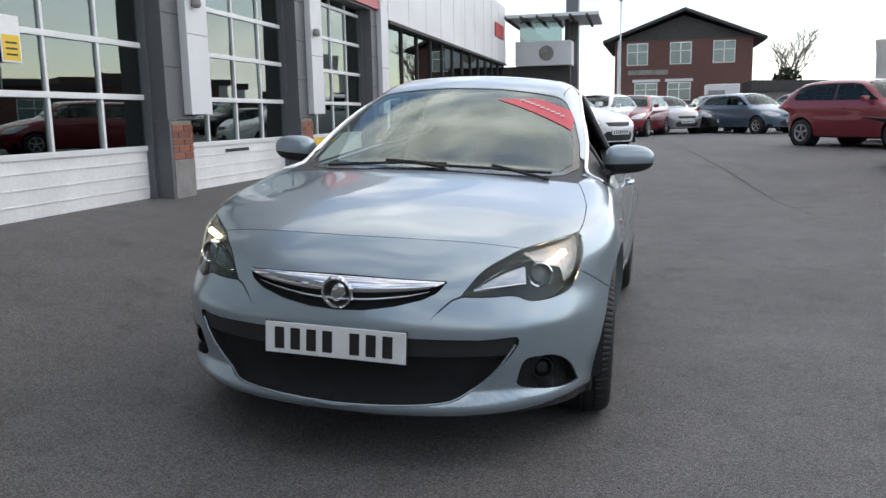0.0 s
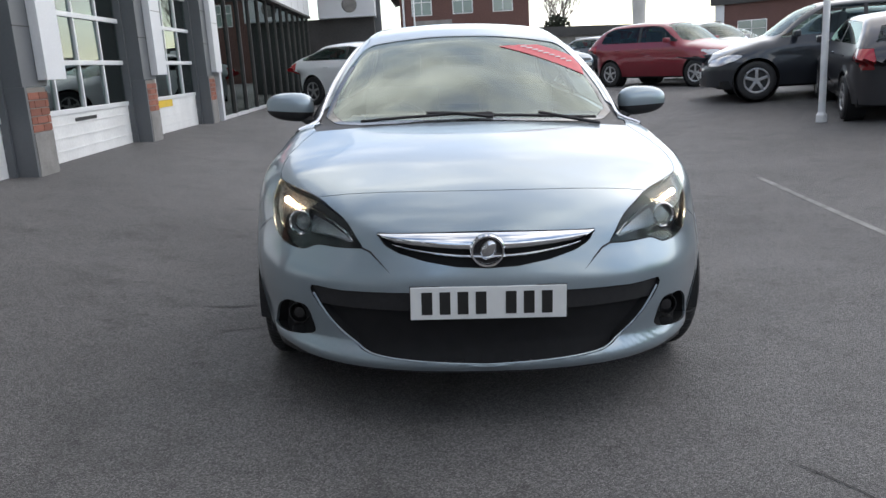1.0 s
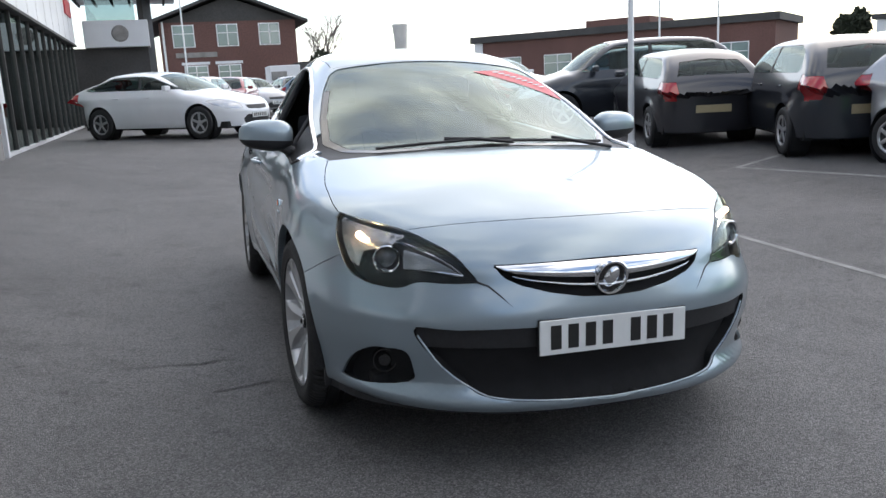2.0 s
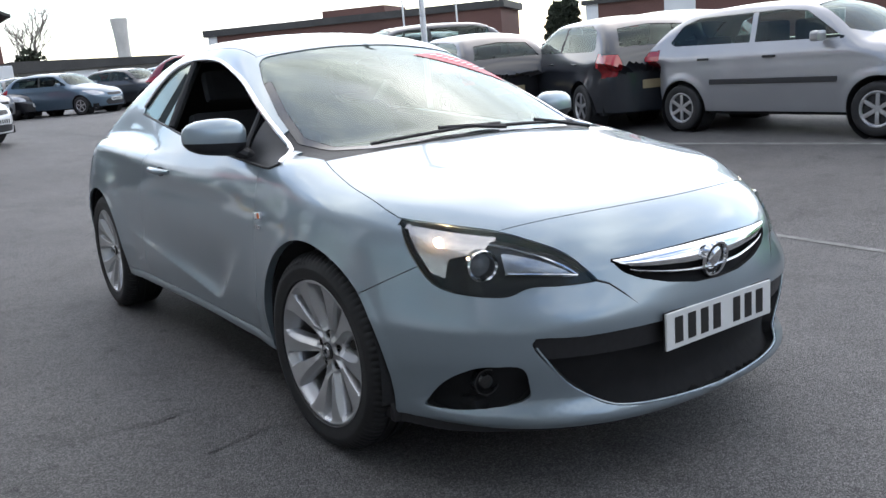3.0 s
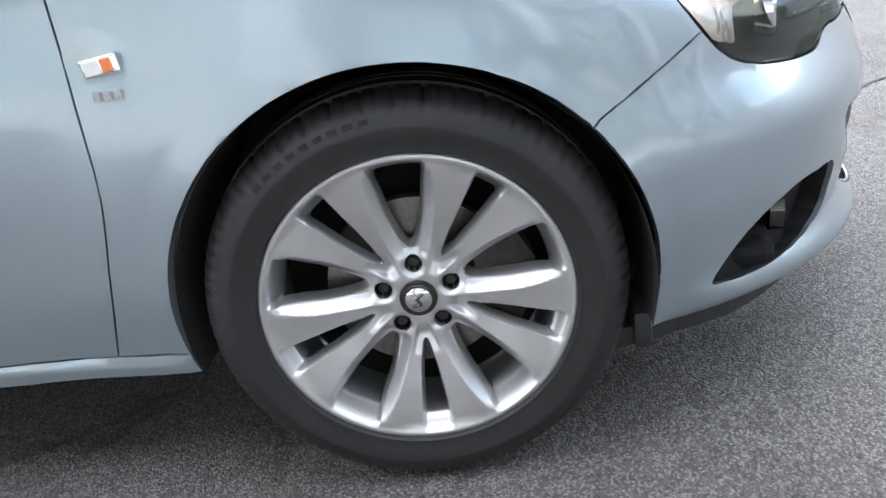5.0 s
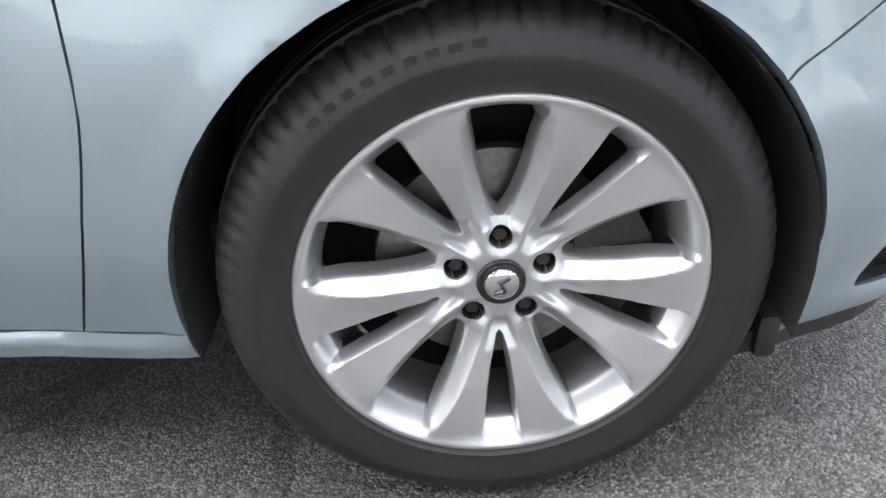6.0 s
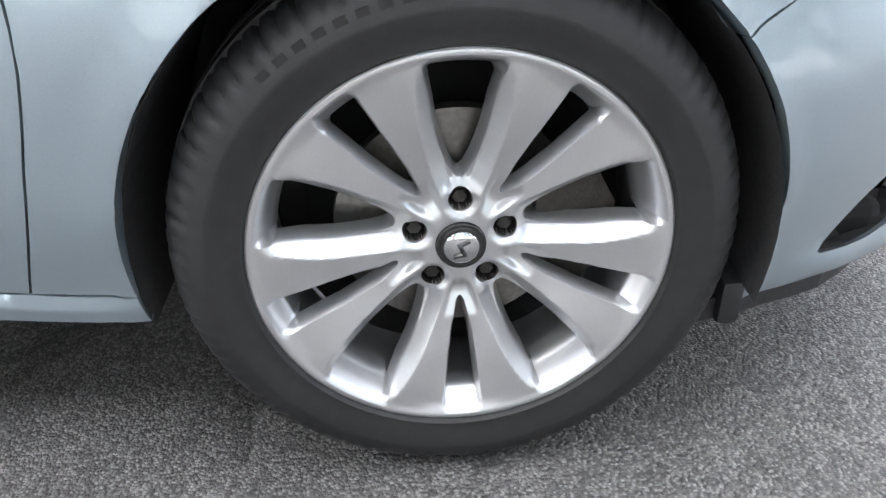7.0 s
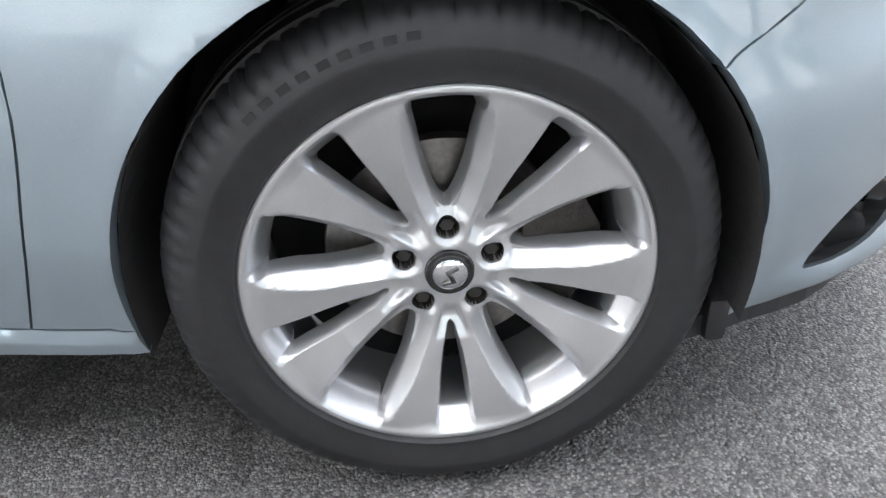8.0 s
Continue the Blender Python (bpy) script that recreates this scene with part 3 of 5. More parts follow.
part("chrome_wing", nose_strip(0.53, 0.97, 0.366, 0.006), CHROME, grille, "broad chrome grille wing", smooth=50)
part("chrome_bar", nose_strip(0.30, 0.365, 0.318, -0.004), CHROME, grille, smooth=50)
inner_faces = sort["quarter"] + sort["roof"]
panel("headliner", bm, [f for f in inner_faces if f.calc_center_median().z > 0.9], INTERIOR, hero, both=True, gap=0.0, inward=0.03, flange=0.0)
for mirrored in (False, True):
    panel("wing", bm, sort["wing"], SILVER_BLUE, hero, mirror=mirrored, flange=0.03)
    door = panel("door", bm, sort["door"], SILVER_BLUE, hero, mirror=mirrored, flange=0.02)
    panel("door_card", bm, sort["door"], INTERIOR, door, mirror=mirrored, gap=0.004, inward=0.06, flange=-0.05)
    panel("sill", bm, sort["sill"], SILVER_BLUE, hero, mirror=mirrored)
    panel("rear_side_window", bm, sort["rear_pane"], DARK_GLASS, hero, mirror=mirrored, inward=0.005, flange=0.004)
    panel("corner_trim", bm, sort["corner_pane"], BLACK_PLASTIC, hero, mirror=mirrored, inward=0.005, flange=0.004)
    lamp = panel("headlight", bm, sort["headlight"], LAMP_GLASS, hero, mirror=mirrored, gap=0.003, flange=0.004, label="swept headlight with chrome reflector and round projector")
    panel("bezel", bm, sort["headlight"], BLACK_PLASTIC, lamp, mirror=mirrored, gap=0.0, inward=0.040, flange=-0.034)
    panel("reflector", bm, [f for f in sort["headlight"] if FIELD["flash"](np.array([f.calc_center_median()]))[0] < 0], REFLECTOR, lamp, mirror=mirrored, gap=0.0, inward=0.016, flange=0.03)
    panel("inner_reflector", bm, [f for f in sort["headlight"] if FIELD["inner_flash"](np.array([f.calc_center_median()]))[0] < 0], DULL_SILVER, lamp, mirror=mirrored, gap=0.0, inward=0.022, flange=0.03)
    side = -1 if mirrored else 1

    def at(turn, z, inn, sd=side):
        p = on_body(turn, z, inn)
        return (sd * p[0], p[1], p[2])
    c = Vector(at(43.0, .688, .030))
    face = look(c, c + Vector((side * 0.30, -1.0, 0.02)))
    ring = lathe([(.047, -.012), (.047, .016), (.043, .020), (.038, .016), (.034, -.004)], 32, "Z")
    bmesh.ops.transform(ring, matrix=face @ pose(0, 0, 0, 180), verts=ring.verts)
    part("projector_ring", ring, CHROME, lamp, smooth=True)
    lens = lathe([(.0, .012), (.012, .010), (.024, .003), (.033, -.008)], 28, "Z")
    bmesh.ops.transform(lens, matrix=face @ pose(0, 0, 0, 180), verts=lens.verts)
    part("projector_lens", lens, LENS_DOME, lamp, smooth=True)
    part("light_strip", tube([at(a, z, .020) for a, z in ((41.5, .742), (37.5, .728), (33, .706), (29.5, .678), (27.2, .650))], .0045), CHROME, lamp, smooth=True)
    part("light_strip", tube([at(a, z, .018) for a, z in ((38.6, .664), (34, .660), (30, .655), (27.2, .649))], .0045), CHROME, lamp, smooth=True)
    part("bulb", lathe([(0, .012), (.009, .008), (.012, 0), (.009, -.008), (0, -.012)], 16, "Z"), BULB, lamp).matrix_local = Matrix.Translation(at(50.5, .756, .012))
    panel("fog_recess", bm, sort["fog"], DARK_CAVITY, hero, mirror=mirrored, gap=0.0, inward=0.045, flange=-0.036)
    c = Vector(at(43.0, .352, .030))
    fog = lathe([(.0, .004), (.020, .001), (.030, -.010), (.034, -.012), (.036, .004), (.040, .004), (.042, -.02)], 28, "Z")
    bmesh.ops.transform(fog, matrix=look(c, c + Vector((side * 0.2, -1.0, 0))) @ pose(0, 0, 0, 180), verts=fog.verts)
    part("fog_lamp", fog, CAP_BLACK, hero, smooth=True)
    # shade of the fold below the headlight, laid on as a tapering black bar
    part("crease", tube([at(a, z, .001) for a, z in ((24.6, .634), (22.6, .622), (20.4, .592), (18.4, .560))], [.004, .0035, .0028, .0012]), BLACK_PLASTIC, hero)
bm.free()

# plate, badge, trims
plate = part("number_plate", boxed(-.26, .26, -.004, .004, -.0555, .0555, .003), PLATE_WHITE, hero, "white number plate with a row of dark bars")
plate.matrix_local = pose(0, -0.934, 0.462, -1)
for i, cx in enumerate((-.205, -.145, -.085, -.025, .075, .135, .195)):
    part("plate_bar", boxed(cx - .018, cx + .018, -.0055, -.0042, -.0385, .0385), PLATE_BLACK, plate)
part("plate_border", extruded([(-.262, -.0575), (.262, -.0575), (.262, .0575), (-.262, .0575)], .0042, .008), PLATE_BLACK, plate)
badge = part("round_badge", lathe([(.060, .0), (.060, .012), (.055, .018), (.049, .016), (.046, .008)], 40, "Y"), CHROME, hero, "round chrome badge", smooth=True)
badge.matrix_local = pose(0, -0.902, 0.634, 10, 0, 0) @ Matrix.Diagonal((1, -1, 1, 1))
part("badge_field", lathe([(.0, .005), (.030, .006), (.047, .008)], 32, "Y"), CAP_BLACK, badge, smooth=True)
part("badge_shape", lathe([(.0, .020), (.014, .019), (.028, .015), (.037, .009), (.040, .004)], 28, "Y"), CHROME, badge, smooth=True).matrix_local = pose(.003, 0, .002, 0, 25, 0) @ Matrix.Diagonal((.68, 1, 1, 1))
part("lip_trim", tube([(sx * x, on_xz(x, z) + 0.006, z) for sx, pts in ((-1, LIP[::-1]), (1, LIP[1:])) for x, z in pts], .0040), SILVER_BLUE, hero, smooth=True)
for side in (-1, 1):
    def skin(y, z, out=0.0, s=side):
        return (s * (side_x(y, z) + out), y, z)
    part("window_trim", tube([skin(y, z, .001) for y, z in SIDE[:41]], .0110), BRIGHT_TRIM, hero, smooth=True)
    part("waist_trim", tube([skin(y, z, .001) for y, z in SIDE[44:] + SIDE[:1]], .006), BLACK_PLASTIC, hero, smooth=True)
    part("window_post", tube([skin(1.715, 1.075, -.012), skin(1.735, 1.2, -.012), skin(1.76, 1.392, -.012)], .022, 8), BLACK_PLASTIC, hero, smooth=True)
    part("corner_post", tube([skin(.66, .955, -.01), skin(.70, 1.03, -.01), skin(.72, 1.135, -.01)], .012), BLACK_PLASTIC, hero, smooth=True)
    handle = part("door_handle", tube([skin(y, .885 + .02 * (y - 1.56), o) for y, o in ((1.42, .002), (1.46, .022), (1.52, .032), (1.60, .032), (1.67, .022), (1.71, .002))], [.008, .013, .015, .015, .013, .008], 10), SILVER_BLUE, hero, smooth=True)
    part("handle_cup", lathe([(.0, .004), (.03, .003), (.055, .0)], 20, "X"), BLACK_PLASTIC, handle).matrix_local = Matrix.Translation(skin(1.54, .872, -.001)) @ Matrix.Diagonal((side, 1.3, .55, 1))
    lamp = part("side_repeater", boxed(-.008, .008, -.028, .028, -.014, .014, .004), CHROME, hero, "small chrome side repeater")
    lamp.matrix_local = Matrix.Translation(skin(.375, .777, .004)) @ pose(0, 0, 0, -6)
    part("amber_lens", boxed(side * .006, side * .010, -.008, .008, -.010, .010, .002), AMBER, lamp).matrix_local = Matrix.Translation((0, -.011, 0))
    part("clear_lens", boxed(side * .006, side * .0095, -.012, .012, -.010, .010, .002), WHITE_VINYL, lamp).matrix_local = Matrix.Translation((0, .011, 0))
    for k in range(3):
        part("wing_letter", boxed(-.003, .003, -.0055, .0055, -.007, .007, .001), CHROME, hero, "small chrome bar").matrix_local = Matrix.Translation(skin(.392 - .016 * k, .736, .003))
    # door mirror
    cap = bmesh.new()
    bmesh.ops.create_uvsphere(cap, u_segments=36, v_segments=24, radius=1.0)
    for v in cap.verts:
        x, y, z = v.co
        sx, sy, sz = (math.copysign(abs(c) ** 0.75, c) for c in (x, y, z))
        taper = 1 - 0.22 * (sx * side + 1) / 2
        v.co = (sx * .124, (sy * .075 if sy < 0 else sy * .040) * taper, sz * .080 * taper)
    cut(cap, lambda c: c[:, 2] + .022)
    cut(cap, lambda c: c[:, 1] - .036)
    lower = cap.copy()
    bmesh.ops.delete(cap, geom=[f for f in cap.faces if f.calc_center_median().z < -.022], context="FACES")
    bmesh.ops.delete(lower, geom=[f for f in lower.faces if f.calc_center_median().z > -.022], context="FACES")
    mirror = part("door_mirror", cap, SILVER_BLUE, hero, "painted door mirror with black base", smooth=True)
    mirror.matrix_local = pose(side * .905, .700, 1.056, 0, side * -3, side * 8)
    part("mirror_base", lower, BLACK_PLASTIC, mirror, smooth=True)
    part("mirror_glass", boxed(-.095, .095, .041, .043, -.030, .045, .001), CHROME, mirror)
    part("mirror_arm", tube([(side * -.06, .0, -.045), (side * -.13, -.03, -.075), (side * -.17, -.10, -.095)], [.026, .024, .034], 10), BLACK_PLASTIC, mirror, smooth=True)
    # wheel arch lining
    for yc in (0.0, AXLE):
        liner = bmesh.new()
        ring = [(-.01, .40, a) for a in np.linspace(-0.24, math.pi + 0.23, 44)]
        lo = [liner.verts.new((side * .52, yc + .381 * math.cos(a), .345 + .381 * math.sin(a))) for _, _, a in ring]
        hi = [liner.verts.new((side * .884, yc + .381 * math.cos(a), .345 + .381 * math.sin(a))) for _, _, a in ring]
        for k in range(len(lo) - 1):
            liner.faces.new((lo[k], lo[k + 1], hi[k + 1], hi[k]))
        liner.faces.new(lo)
        part("arch_lining", liner, LINER, hero)
part("underbody", boxed(-.72, .72, -.62, 3.2, .22, .30, .02), DARK_CAVITY, hero)
rim_of = [on_body(a, .232, .052 - .040 * float(step(abs(a), 34, 54))) for a in np.linspace(-66, 66, 45)]
part("air_dam", extruded([(math.copysign(abs(p[0]), a), p[1]) for p, a in zip(rim_of, np.linspace(-66, 66, 45))], .195, .230, "XY"), BLACK_PLASTIC, hero)

for side in (-1, 1):
    part("arch_deflector", boxed(side * .72, side * .846, -.378, -.346, .192, .262, .012), BLACK_PLASTIC, hero, smooth=True)

# wipers
for pts, name in (([(-.50, .205), (-.30, .180), (-.1, .172), (.10, .176)], "wiper"), ([(.04, .152), (.25, .166), (.45, .200), (.58, .246)], "wiper")):
    arm = part(name, tube([(x, y, top_z(x, y) + .012) for x, y in pts], .007, 6), BLACK_PLASTIC, hero)
    x0, y0 = pts[0]
    x1, y1 = pts[-1]
    part("wiper_arm", tube([((x0 + x1) / 2, (y0 + y1) / 2, top_z((x0 + x1) / 2, (y0 + y1) / 2) + .018), (x1 * .75 + x0 * .25, .165, top_z(x1 * .75 + x0 * .25, .165) + .016), (x1, .14, top_z(x1, .14) + .008)], .008, 6), BLACK_PLASTIC, arm)

# sticker strip across the upper corner of the windscreen
band = bmesh.new()
low_edge, high_edge = ((.185, .893), (.61, .715)), ((.40, .980), (.615, .915))
strip = []
for i in range(13):
    t = i / 12
    a = [low_edge[0][k] * (1 - t) + low_edge[1][k] * t for k in (0, 1)]
    b = [high_edge[0][k] * (1 - t) + high_edge[1][k] * t for k in (0, 1)]
    strip.append([band.verts.new((p[0], p[1], top_z(p[0], p[1]) - .001)) for p in (a, [(a[0] + b[0]) / 2, (a[1] + b[1]) / 2], b)])
for r0, r1 in zip(strip, strip[1:]):
    for k in range(2):
        band.faces.new((r0[k], r0[k + 1], r1[k + 1], r1[k]))
sticker = part("windscreen_sticker", band, RED_VINYL, hero, "red sticker strip with pale bars of writing")
for k in range(9):
    t = .12 + k * .085
    p = [low_edge[0][j] * (1 - t) * .55 + low_edge[1][j] * t * .55 + (high_edge[0][j] * (1 - t) + high_edge[1][j] * t) * .45 for j in (0, 1)]
    part("sticker_bar", boxed(-.016, .016, -.006, .006, -.0008, .0008), WHITE_VINYL, sticker).matrix_local = Matrix.Translation((p[0], p[1], top_z(*p) + .002)) @ pose(0, 0, 0, 24, 0, -18)

# cabin
dash = extruded([(.30, .70), (.30, .95), (.42, .985), (.60, .975), (.74, .93), (.80, .86), (.78, .66), (.70, .60)], -.66, .66, "YZ")
part("dashboard", dash, INTERIOR, hero)
wheel_rim = lathe([(.175 + .016 * math.cos(a), .016 * math.sin(a)) for a in np.linspace(0, 2 * math.pi, 13)], 36, "Z")
for a in (90, 210, 330):
    box(wheel_rim, .02, .17, -.018, .018, -.01, .01, 0, pose(0, 0, 0, 0, 0, a))
bmesh.ops.create_uvsphere(wheel_rim, u_segments=16, v_segments=8, radius=.055)
part("steering_wheel", wheel_rim, INTERIOR, hero, smooth=True).matrix_local = pose(-.37, .93, .90, 62, 0, 0)
for x in (-.37, .37):
    seat = part("seat", boxed(-.25, .25, -.25, .27, -.08, .08, .05), SEAT_CLOTH, hero)
    seat.matrix_local = Matrix.Translation((x, 1.38, .52))
    part("backrest", boxed(-.24, .24, -.06, .06, 0, .62, .05), SEAT_CLOTH, seat).matrix_local = pose(0, .27, .02, -18)
    part("headrest", boxed(-.13, .13, -.045, .045, 0, .17, .04), SEAT_CLOTH, seat).matrix_local = pose(0, .46, .66, -12)
part("rear_bench", boxed(-.60, .60, 2.05, 2.25, .45, 1.0, .06), SEAT_CLOTH, hero)
part("cabin_floor", boxed(-.72, .72, .30, 2.9, .30, .36), INTERIOR, hero)
part("rear_view_mirror", boxed(-.11, .11, -.015, .015, -.03, .03, .012), BLACK_PLASTIC, hero).matrix_local = pose(0, .88, 1.27, 10)

# ---- wheels of the silver car ----
NUTS = [90 + 72 * k for k in range(5)]
SPOKES = [n + s * 19 for n in NUTS for s in (-1, 1)]
NUT_R = 0.0575
spoke_nut_side = curve((0.05, .0150), (0.085, .0195), (0.11, .0172), (0.139, .0185), (0.196, .0268), (0.24, .0335))
spoke_far_side = curve((0.05, .0140), (0.08, .0190), (0.11, .0208), (0.15, .0268), (0.204, .0368), (0.24, .0430))
face_level = curve((0.0, .074), (0.04, .076), (0.075, .077), (0.11, .083), (0.16, .094), (0.21, .102), (0.238, .106), (0.246, .1085), (0.252, .107))


face_nut_side = curve((0.05, -.0010), (0.09, -.0012), (0.12, .0008), (0.158, .0045), (0.19, .0118), (0.226, .0240), (0.24, .0300))


def rim_polar(c):
    r = np.hypot(c[:, 1], c[:, 2])
    a = np.degrees(np.arctan2(c[:, 2], c[:, 1]))
    near, signed = np.full(len(c), 1.0), np.zeros(len(c))
    for k, s in enumerate(SPOKES):
        d = r * np.sin(np.radians(a - s))
        d = np.where(np.cos(np.radians(a - s)) > 0, d, 1.0)
        toward = d * (1 if k % 2 == 0 else -1)
        m = np.abs(d) < np.abs(near)
        near, signed = np.where(m, np.abs(d), near), np.where(m, toward, signed)
    wide = np.full(len(c), 1.0)
    for n in NUTS:
        off = np.abs((a - n + 180) % 360 - 180)
        wide = np.minimum(wide, np.where(off < 19, 0.0, 1.0))
    half = np.where(signed > 0, spoke_nut_side(r), spoke_far_side(r))
    return r, a, near, signed, wide, half


def window_field(c):
    r, a, near, signed, wide, half = rim_polar(c)
    inner = np.where(wide < 0.5, 0.081, 0.078)
    f = smax(half - near, inner - r, 0.010)
    return smax(f, r - 0.225, 0.009)


def nut_field(c):
    d = np.full(len(c), 1.0)
    for n in NUTS:
        d = np.minimum(d, np.hypot(c[:, 1] - NUT_R * math.cos(radians(n)), c[:, 2] - NUT_R * math.sin(radians(n))))
    return d - 0.0150


def rim_face():
    b = bmesh.new()
    rs = np.concatenate([np.linspace(.031, .09, 16), np.linspace(.09, .2, 26)[1:], np.linspace(.2, .2495, 18)[1:]])
    n = 420
    th = np.linspace(0, 2 * math.pi, n + 1)[:-1]
    pts = np.array([[0.0, r * math.cos(t), r * math.sin(t)] for r in rs for t in th])
    vs = [b.verts.new(p) for p in pts]
    for i in range(len(rs) - 1):
        for j in range(n):
            k = (j + 1) % n
            b.faces.new((vs[i * n + j], vs[(i + 1) * n + j], vs[(i + 1) * n + k], vs[i * n + k]))
    cut(b, window_field)
    cut(b, nut_field)
    cen = np.array([f.calc_center_median() for f in b.faces])
    w, h = window_field(cen), nut_field(cen)
    bmesh.ops.delete(b, geom=[f for f, p, q in zip(list(b.faces), w, h) if p < 0 or q < 0], context="FACES")
    bmesh.ops.delete(b, geom=[v for v in b.verts if not v.link_faces], context="VERTS")
    b.verts.ensure_lookup_table()
    co = np.array([v.co for v in b.verts])
    r, a, near, signed, wide, half = rim_polar(co)
    level = face_level(r)
    off = near - half
    level = level - .028 * (1 - step(r, .222, .244)) * step(r, .185, .218) * step(off, 0.0, .007)
    # a crease runs down each spoke: a flat face, then a scooped flank towards the bolt's window
    past = np.maximum(signed - face_nut_side(r), 0.0)
    level = level - np.minimum(1.25 * past, .020) * step(r, .064, .085) * (1 - step(r, .215, .236))
    level = level + .0030 * np.clip(signed / np.maximum(half, .006), -1, .4) * step(r, .08, .15) * (1 - step(r, .225, .243)) * (off < 0.001)
    level = level - .012 * step(-signed, .004, .012) * (1 - step(r, .070, .105)) * step(r, .046, .066)
    nut = np.maximum(nut_field(co), 0)
    level = level - .006 * np.exp(-(nut / .004) ** 2) * (r < .09)
    for v, h in zip(b.verts, level):
        v.co.x = h
    edges = [e for e in b.edges if len(e.link_faces) == 1 and .034 < math.hypot(e.verts[0].co.y, e.verts[0].co.z) < .245]
    grad = {}
    for v in {v for e in edges for v in e.verts}:
        p = np.array([[0, v.co.y, v.co.z]] * 4) + np.array([[0, 1, 0], [0, -1, 0], [0, 0, 1], [0, 0, -1]]) * .0015
        f = np.minimum(window_field(p), nut_field(p))
        g = np.array([f[0] - f[1], f[2] - f[3]])
        grad[v] = -g / (np.linalg.norm(g) + 1e-9)
    ring = {v: v for v in grad}
    for depth, inset in ((.003, .0016), (.012, .0040), (.026, .0060)):
        nxt = {}
        for v in grad:
            hole = nut_field(np.array([[0, v.co.y, v.co.z]]))[0] < .002
            k = .0004 if hole else inset
            nxt[v] = b.verts.new((v.co.x - depth, v.co.y + grad[v][0] * k, v.co.z + grad[v][1] * k))
        for e in edges:
            p, q = e.verts
            b.faces.new((ring[p], ring[q], nxt[q], nxt[p]))
        ring = nxt
    lathe([(.2495, .1082), (.2520, .1065), (.2525, .103), (.246, .099), (.240, .085), (.226, .060), (.2235, -.02), (.236, -.095)], 120, "X", b)
    bmesh.ops.recalc_face_normals(b, faces=b.faces)
    return b


def tyre_mesh(steps=360):
    prof = [(.240, .098), (.2475, .1035), (.2525, .1075), (.2555, .1130), (.2585, .1135), (.262, .1130), (.272, .1170), (.290, .1185), (.2935, .1192), (.2965, .1184), (.310, .1150), (.322, .1075), (.330, .098), (.337, .088), (.3415, .074), (.3432, .058), (.3360, .0565), (.3360, .0485), (.3445, .047), (.3455, .018), (.338, .017), (.338, .008), (.3458, .007)]
    prof = prof + [(r, -h) for r, h in prof[::-1]]
    b = bmesh.new()
    rows = []
    for i in range(steps):
        a = 2 * math.pi * i / steps
        row = []
        for r, h in prof:
            rr = r
            if r > .318 and abs(h) > .056 and i % 4 == 0:
                rr = r - (.0055 if i % 8 == 0 else .0035)
            y, z = rr * math.cos(a), rr * math.sin(a)
            low = max(0.0, -z - .343)
            row.append(b.verts.new((h + math.copysign(low * 1.2, h) if abs(h) > .05 else h, y, max(z, -.343))))
        rows.append(row)
    for i in range(steps):
        p, q = rows[i], rows[(i + 1) % steps]
        for j in range(len(prof) - 1):
            b.faces.new((p[j], p[j + 1], q[j + 1], q[j]))
    bmesh.ops.recalc_face_normals(b, faces=b.faces)
    return b


def hero_wheel(m):
    rim = part("wheel", rim_face(), ALLOY, hero, "ten-spoke silver alloy wheel", smooth=28)
    rim.matrix_local = m
    part("tyre", tyre_mesh(), RUBBER, rim, "black road tyre", smooth=40)
    for k in range(9):
        a = radians(96 + k * 4.4)
        part("raised_bar", boxed(-.0004, .0004, -.007, .007, -.008, .008), RUBBER, rim).matrix_local = Matrix.Translation((.1160, .306 * math.cos(a), .306 * math.sin(a))) @ pose(0, 0, 0, math.degrees(a) - 90, 0, 0)
    cap = part("centre_cap", lathe([(.0, .0855), (.018, .0848), (.0255, .083), (.0262, .0815), (.030, .0815), (.0305, .072)], 40, "X"), CAP_BLACK, rim, smooth=True)
    part("cap_badge", lathe([(.0, .0880), (.012, .0872), (.0195, .0852), (.0222, .0835)], 32, "X"), CHROME, cap, "round chrome badge", smooth=True)
    part("cap_shape", tube([(.0886, -.010, -.011), (.0892, .003, -.007), (.0892, -.003, .005), (.0886, .010, .011)], [.002, .004, .004, .002], 6), CAP_BLACK, cap)
    for n in NUTS:
        y, z = NUT_R * math.cos(radians(n)), NUT_R * math.sin(radians(n))
        bolt = part("wheel_bolt", lathe([(.0, .0605), (.0085, .0605), (.0098, .0588), (.0098, .035)], 6, "X"), BOLT, rim)
        bolt.matrix_local = Matrix.Translation((0, y, z))
        part("bolt_well", lathe([(.0147, .066), (.0143, .044), (.0, .042)], 20, "X"), CAST_IRON, rim).matrix_local = Matrix.Translation((0, y, z))
    part("brake_disc", lathe([(.060, .040), (.074, .038), (.076, .018), (.086, .016), (.088, .018), (.152, .018), (.153, .0), (.086, .0)], 64, "X"), STEEL, rim, smooth=True)
    part("disc_bell", lathe([(.0, .045), (.066, .045), (.0735, .040), (.0745, .02)], 40, "X"), CAST_IRON, rim, smooth=True)
    cal = part("brake_caliper", extruded([(.095, -.055), (.160, -.085), (.192, -.03), (.196, .03), (.165, .085), (.098, .05)], -.02, .044, "YZ"), CAST_IRON, rim)
    part("backplate", lathe([(.0, -.055), (.19, -.055), (.222, -.03)], 48, "X"), DARK_CAVITY, rim)
    return rim


